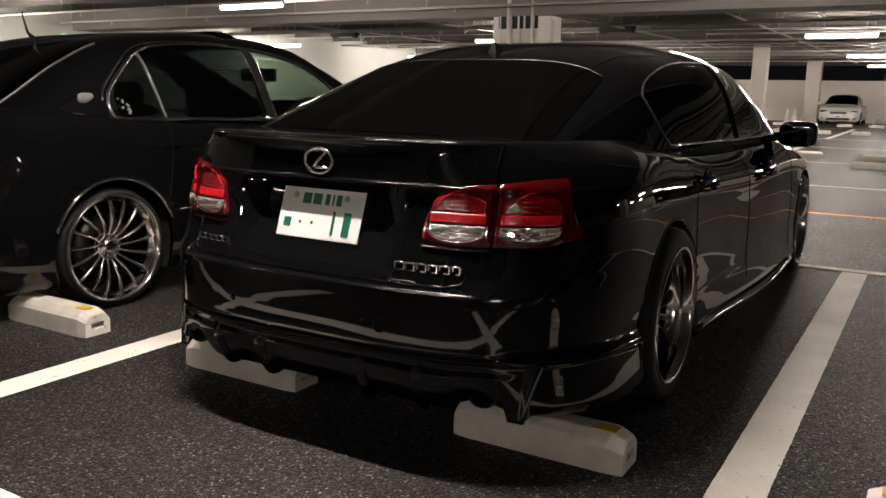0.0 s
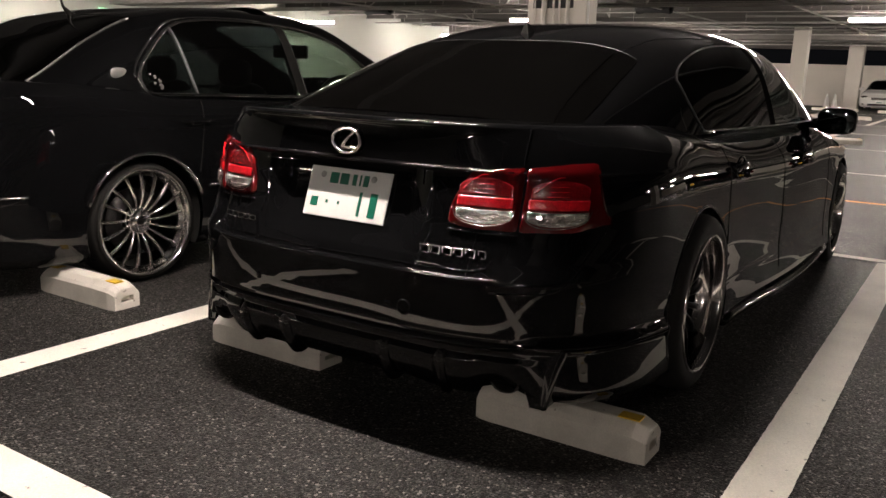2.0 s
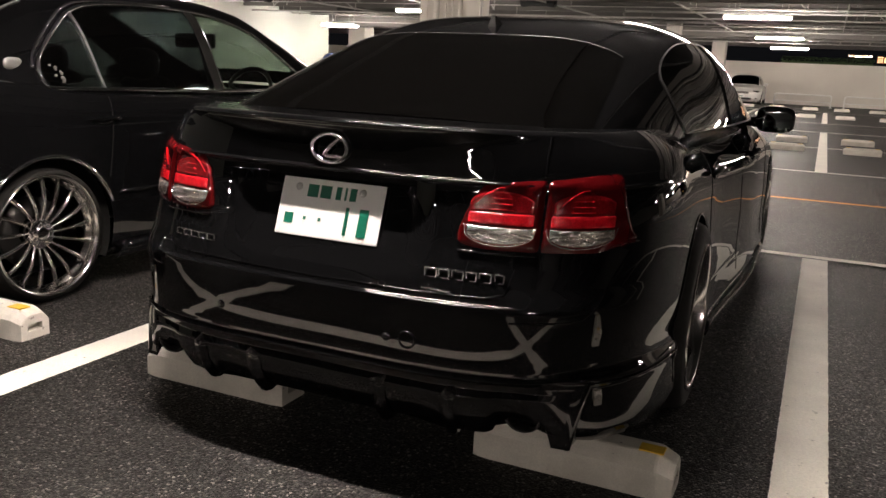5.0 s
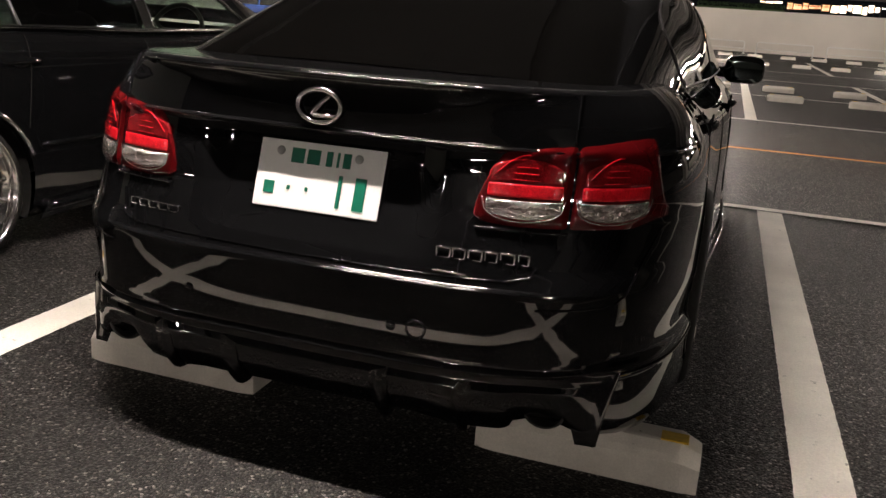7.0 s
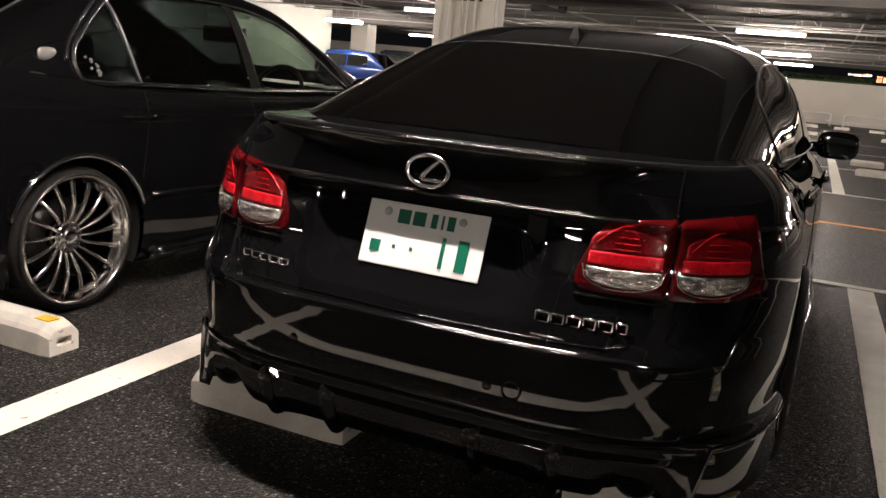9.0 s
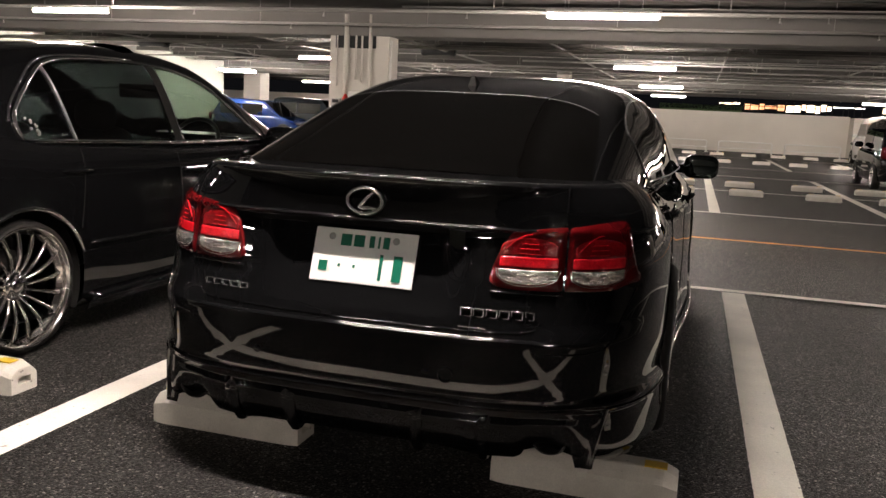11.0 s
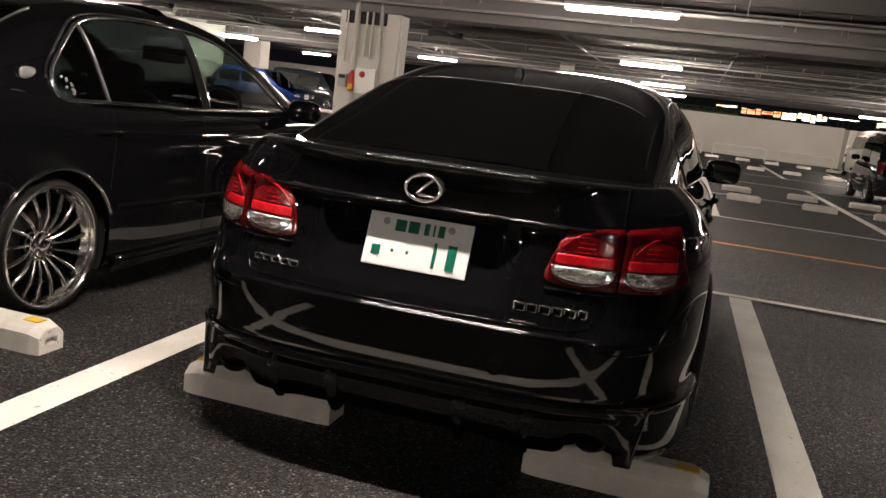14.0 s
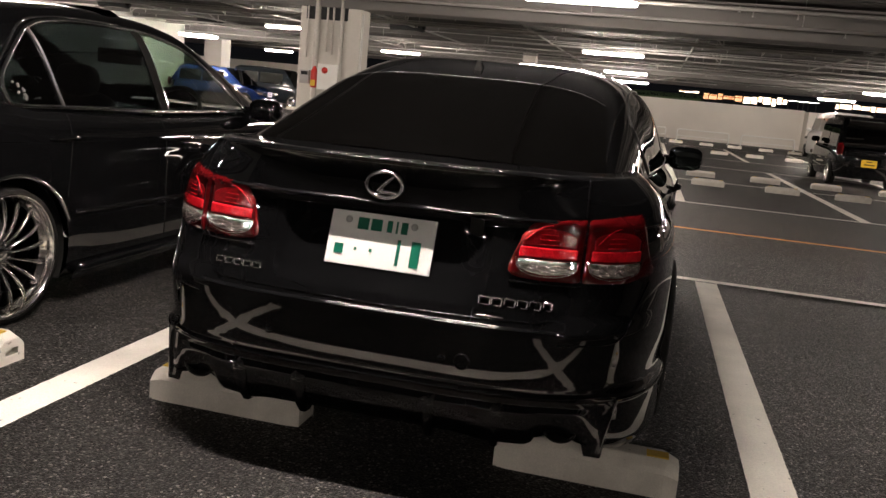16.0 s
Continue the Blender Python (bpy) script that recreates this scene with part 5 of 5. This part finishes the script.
M_SHOP_O = shop_glow("amber_shop_glow", (.45, .10, .02), (1.0, .55, .25), 1.6)
M_SHOP_W = shop_glow("warm_shop_glow", (.8, .40, .20), (1.0, .90, .75), 4.0)
M_SIGN_W = glow_mat("white_sign_glow", (1.0, .92, .80), 7.0)
sr = random.Random(21)
M_SIGN_G = glow_mat("green_sign_glow", (.25, 1.0, .45), 1.2)
for x0, x1, z0, z1, m, lab in ((2.1, 3.35, 2.78, 2.95, M_SHOP_W, "white"), (3.6, 5.9, 2.52, 2.90, M_SHOP_O, "amber"), (5.95, 8.5, 2.44, 3.0, M_SHOP_W, "warm white"), (8.55, 10.3, 2.80, 2.92, M_SIGN_W, "white"), (11.2, 14.0, 2.60, 2.95, M_SHOP_W, "warm white")):
    t = thing("shop_window", lab + " lit shop window in the street beyond the wall", "shop window", "lit shop windows", at=((x0 + x1) / 2, 52.0, 0))
    hw = (x1 - x0) / 2
    x = -hw
    while x < hw - .12:
        w = min(sr.uniform(.22, .7), hw - x)
        a, b = z0 + (z1 - z0) * sr.uniform(0, .35), z1 - (z1 - z0) * sr.uniform(0, .3)
        part("lit_panel", boxed(x + .02, x + w - .02, -.02, .02, a, b, bevel=.006), m, t, smooth=False)
        part("mullion", boxed(x - .03, x + .03, -.08, -.03, -.5, z1 + .05), M_DECK, t, smooth=False)
        x += w
    part("transom", boxed(-hw, hw, -.075, -.035, z0 + (z1 - z0) * .55, z0 + (z1 - z0) * .55 + .04), M_DECK, t, smooth=False)
M_HEDGE = surface("hedge_leaf", (.05, .09, .03), .7, vary=.5, scale=8, fine=40)
hedge = thing("hedge", "dark clipped hedge showing over the wall", "hedge", at=(1.3, 45.6, 0))
bm = bmesh.new()
hr = random.Random(9)
for i in range(900):
    c = Vector((hr.uniform(-2.4, 1.9), hr.uniform(-.25, .25), 2.1 + .42 * hr.random() ** .7))
    u = Vector((hr.uniform(-1, 1), hr.uniform(-1, 1), hr.uniform(-1, 1))).normalized() * .05
    v = u.orthogonal().normalized() * .028
    bm.faces.new([bm.verts.new(c + u), bm.verts.new(c + v), bm.verts.new(c - u), bm.verts.new(c - v)])
part("leaves", bm, M_HEDGE, hedge, smooth=False)
part("hedge_core", boxed(-2.4, 1.9, -.2, .2, -.5, 2.30, bevel=.05), M_HEDGE, hedge, smooth=False)
ground = tagged(part("ground", boxed(-80, 80, 45.0, 120, -.6, -.5), M_ASPHALT, smooth=False), "dark street ground beyond the wall", "ground", kind="structure")
ex = thing("exit_sign", "green lit exit sign under the ceiling", "exit sign", at=(-17.2, 11.28, 2.33))
part("panel", boxed(.02, .06, -.13, .13, -.055, .055, bevel=.01), M_SIGN_G, ex, smooth=False)
bm = bmesh.new()
tube(bm, [(-.01, 0, 0), (.05, 0, 0)], .02, 6)
part("bracket", bm, M_STEEL, ex)


# ---- other parked cars ----
def small_car(name, label, at, rz, L, W, Hh, mat, hood, glass, plate_mat, kind="hatch", front=False):
    """A parked car in the distance: body, cabin with windows, lamps, wheels and plate."""
    t = thing(name, label, "car", at=at, rz=rz)
    sh = Hh * .56
    prof = [(0, .20), (-.02, .45), (.02, sh), (.10, sh + .03), (hood[0], sh + .06), (hood[1], Hh - .03), (hood[2], Hh), (hood[3], Hh - .05), (hood[4], sh + .06), (L - .12, sh - .10), (L, sh - .28), (L + .01, .4), (L - .05, .20)]
    # lower body
    bm = bmesh.new()
    rows = []
    for q, zz in ((.96, .20), (1.0, .34), (1.0, .55 * sh + .15), (.985, sh - .05), (.93, sh + .03)):
        row = []
        for k in range(41):
            a = 2 * math.pi * k / 40
            c, s_ = math.cos(a), math.sin(a)
            e = 2 / 5.5
            x = W / 2 * q * math.copysign(abs(c) ** e, c)
            y = L / 2 + L / 2 * q * math.copysign(abs(s_) ** e, s_)
            drop = .20 * smoothstep(hood[4] - .1, L, y) if zz > sh - .1 else 0
            row.append((x, y, zz - drop))
        rows.append(row)
    rows.append([(x * .2, L / 2 + (y - L / 2) * .6, z + .02) for x, y, z in rows[-1]])
    sheet(bm, rows)
    part("body", bm, mat, t)
    # cabin
    bm = bmesh.new()
    ys = [hood[0] - .02, hood[1] - .05, hood[1] + .1, hood[2], hood[3], hood[4]]
    zt = [sh, Hh - .07, Hh - .015, Hh, Hh - .06, sh - .02]
    rows = []
    for y, z in zip(ys, zt):
        rows.append([(sx * w * W / 2, y, sh - .02 + (z - sh + .02) * f) for sx, w, f in ((-1, .95, 0), (-1, .88, .72), (-1, .80, .96), (-1, .6, 1.0), (1, .6, 1.0), (1, .80, .96), (1, .88, .72), (1, .95, 0))])
    sheet(bm, rows)
    part("cabin", bm, mat, t)
    for sx in (-1, 1):
        for y0, y1 in ((hood[1] + .02, (hood[1] + hood[3]) / 2 - .04), ((hood[1] + hood[3]) / 2 + .04, hood[3] - .02)):
            bm = bmesh.new()
            sheet(bm, [[(sx * (W / 2 * (.95 - .097 * f) + .006), y, sh + .0 + (Hh - sh) * f) for f in (.08, .68)] for y in (y0, y1)])
            part("side_window", bm, glass, t)
        for y in (.62, L - .62):
            bm = bmesh.new()
            lathe(bm, [(-.16, .20), (-.16, .28), (-.01, .285), (.0, .26), (.0, .20)], 28)
            w_ = part("wheel", bm, M_RUBBER, t)
            w_.matrix_basis = pose(sx * (W / 2 + .005), y, .285, 0, 0, 0 if sx > 0 else 180)
            bm = bmesh.new()
            lathe(bm, [(.004, .205), (-.01, .19), (-.02, .06), (.0, .05), (.0, .001)], 24)
            part("hub_cap", bm, M_POLISH, w_)
        bm = mirror_mesh((sx * (W / 2 + .08), hood[3] - .05, sh + .10), (.10, .05, .07), 3)
        part("door_mirror", bm, mat, t)
        part("tail_lamp", mirror_mesh((sx * (W / 2 - .09), .02, sh - .06), (.08, .05, .14), 3), M_REDLENS, t, "red tail lamp")
        part("head_lamp", mirror_mesh((sx * (W / 2 - .20), L - .07, sh - .24), (.16, .07, .06), 2.6), M_CLEARLENS, t, "clear head lamp")
    for y0, y1, nm in ((hood[0] + .01, hood[1] - .06, "rear_window"), (hood[4] - .02, hood[3] + .02, "windscreen")):
        z0, z1 = sh + .03, Hh - .10
        bm = bmesh.new()
        o = -.03 if nm == "rear_window" else .03
        sheet(bm, [[(-W * .40, y0 + o, z0), (W * .40, y0 + o, z0)], [(-W * .36, y1 + o, z1), (W * .36, y1 + o, z1)]])
        part(nm, bm, glass, t)
    for y in (-.025, L + .012):
        part("number_plate", boxed(-.165, .165, y - .006, y + .006, .48, .645, bevel=.002), plate_mat, t, smooth=False)
        for x0, x1, zz in ((-.06, .06, .61), (-.10, .12, .54)):
            part("plate_mark", boxed(x0, x1, y - .009, y + .009, zz - .012, zz + .012), M_DECK, t, smooth=False)
    part("grille", boxed(-W * .26, W * .26, L - .01, L + .015, .55, sh - .27, bevel=.01), M_PLASTIC, t, smooth=False)
    part("lower_grille", boxed(-W * .36, W * .36, L - .01, L + .012, .27, .40, bevel=.01), M_PLASTIC, t, smooth=False)
    return t


M_WHITECAR = paint_mat("white_car_paint", (.72, .71, .68), .10)
M_BLUECAR = paint_mat("blue_car_paint", (.006, .018, .075), .08)
M_NAVYCAR = paint_mat("navy_car_paint", (.018, .022, .026), .08)


def pale_saloon(at, rz):
    """A white saloon seen from its front."""
    t = thing("white_saloon", "white saloon parked nose-out before the far wall", "car", at=at, rz=rz)
    d = dict(rear=[(.18, .03), (.30, -.05), (.55, -.07), (.75, .0), (.95, .03), (1.0, .06)],
             width=[(.18, .84), (.30, .885), (.60, .895), (.80, .875), (.93, .82), (1.0, .74)],
             front=[(.18, 4.58), (.30, 4.68), (.50, 4.70), (.62, 4.66), (.80, 4.52), (1.0, 4.30)],
             shoulder=[(-.2, 1.0), (1.0, .99), (3.0, .96), (3.6, .90), (4.2, .80), (4.8, .68)],
             cab_base=[(.30, .64), (.8, .74), (1.3, .79), (2.2, .81), (3.0, .80), (3.5, .75), (3.9, .64)],
             cab_top=[(.30, .56), (.9, .60), (1.4, .64), (2.2, .66), (2.9, .64), (3.9, .58)],
             cab_roof=[(.30, .985), (.8, 1.22), (1.15, 1.36), (1.5, 1.42), (1.9, 1.45), (2.3, 1.445), (2.65, 1.40), (3.0, 1.28), (3.4, 1.10), (3.85, .93)],
             zb=.93, en=4.2, er=3.2, ef=3.2, crown=.03, axles=(.93, 3.84), axle_z=.32, arch=.345, flare_by=.015,
             plate_box=None, panes=[], screens=[(.37, 1.19, .61, .545), (2.62, 3.74, .60, .70)])
    S = CarShape(d)
    S.panes = [(1.15, 2.18, lin([(1.15, 1.02), (1.25, .97), (2.2, .965)]), curve((1.15, 1.3, 1.6, 2.2), (1.10, 1.25, 1.32, 1.345))),
               (2.25, 3.33, lin([(2.25, .965), (3.33, .96)]), curve((2.25, 2.5, 2.8, 3.1, 3.33), (1.345, 1.325, 1.25, 1.11, .97)))]
    part("body", body_mesh(S), M_WHITECAR, t, "white painted body")
    part("cabin", cabin_mesh(S), M_WHITECAR, t)
    for i, scr in enumerate(S.screens):
        part("rear_window" if i == 0 else "windscreen", screen_mesh(S, scr), M_PRIVACY, t, "dark glass")
    for sx in (-1, 1):
        for p in S.panes:
            part("side_window", pane_mesh(S, p, sx), M_PRIVACY, t)
        part("door_mirror", mirror_mesh((sx * .95, 3.15, .99), (.11, .06, .075), 3), M_WHITECAR, t)
        part("head_lamp", mirror_mesh((sx * .64, 4.40, .635), (.17, .16, .055), 2.6), M_CLEARLENS, t, "clear slanted head lamp")
        part("fog_lamp", mirror_mesh((sx * .66, 4.52, .31), (.075, .05, .035), 2.6), M_PLASTIC, t)
        for a in S.axles:
            bm = bmesh.new()
            lathe(bm, [(-.18, .22), (-.18, .31), (-.01, .32), (.0, .29), (.0, .22)], 32)
            w_ = part("wheel", bm, M_RUBBER, t)
            w_.matrix_basis = pose(sx * .895, a, .32, 0, 0, 0 if sx > 0 else 180)
            bm = bmesh.new()
            lathe(bm, [(.004, .225), (-.01, .20), (-.02, .06), (.0, .05), (.0, .001)], 24)
            part("hub_cap", bm, M_POLISH, w_)
    wheel_wells(t, S)
    part("grille", boxed(-.34, .34, 4.66, 4.715, .52, .62, bevel=.02), M_PLASTIC, t, "dark grille", smooth=False)
    for k in range(3):
        part("grille_bar", boxed(-.32, .32, 4.71, 4.725, .54 + .027 * k, .546 + .027 * k), M_CHROME, t, smooth=False)
    part("lower_grille", boxed(-.48, .48, 4.60, 4.70, .24, .34, bevel=.02), M_PLASTIC, t, smooth=False)
    part("number_plate", boxed(-.165, .165, 4.700, 4.718, .36, .50, bevel=.003), M_PLATE, t, smooth=False)
    part("plate_mark", boxed(-.10, .12, 4.716, 4.722, .39, .425), M_GREEN, t, smooth=False)
    return t


pale_saloon((-2.28, 42.45, gz(40)), 180).scale = (.96, .90, .93)
small_car("black_minicar", "black boxy minicar with a yellow plate in the opposite row", (5.63, 18.35, gz(18)), 0, 3.4, 1.48, 1.62, M_BLACK, (.02, .18, 1.2, 2.2, 2.75), M_PRIVACY, M_YELLOW)
small_car("white_van", "tall white van parked beyond the minicar", (8.05, 32.0, gz(32)), 0, 4.6, 1.75, 1.92, M_WHITECAR, (.02, .15, 1.5, 3.1, 3.8), M_PRIVACY, M_PLATE)
small_car("navy_minicar", "dark blue boxy minicar parked side-on far off", (-16.4, 30.4, gz(30)), -90, 3.4, 1.48, 1.61, M_NAVYCAR, (.02, .15, 1.2, 2.3, 2.8), M_PRIVACY, M_YELLOW)
small_car("blue_hatchback", "bright blue hatchback parked side-on far off", (-17.1, 26.9, gz(26.9)), -90, 3.8, 1.66, 1.45, M_BLUECAR, (.08, .45, 1.4, 2.3, 3.0), M_PRIVACY, M_PLATE)
for x, y in ((-4.5, 39.2), (-4.2, 39.4)):
    t = thing("traffic_cone", "pale plastic cone standing near the far column", "traffic cone", "cones", at=(x, y, gz(y)))
    bm = bmesh.new()
    tube(bm, [(0, 0, .03), (0, 0, .65)], [.14, .03], 16)
    part("cone", bm, M_WHITE, t)
    part("base", boxed(-.18, .18, -.18, .18, 0, .035, bevel=.01), M_RED, t, smooth=False)
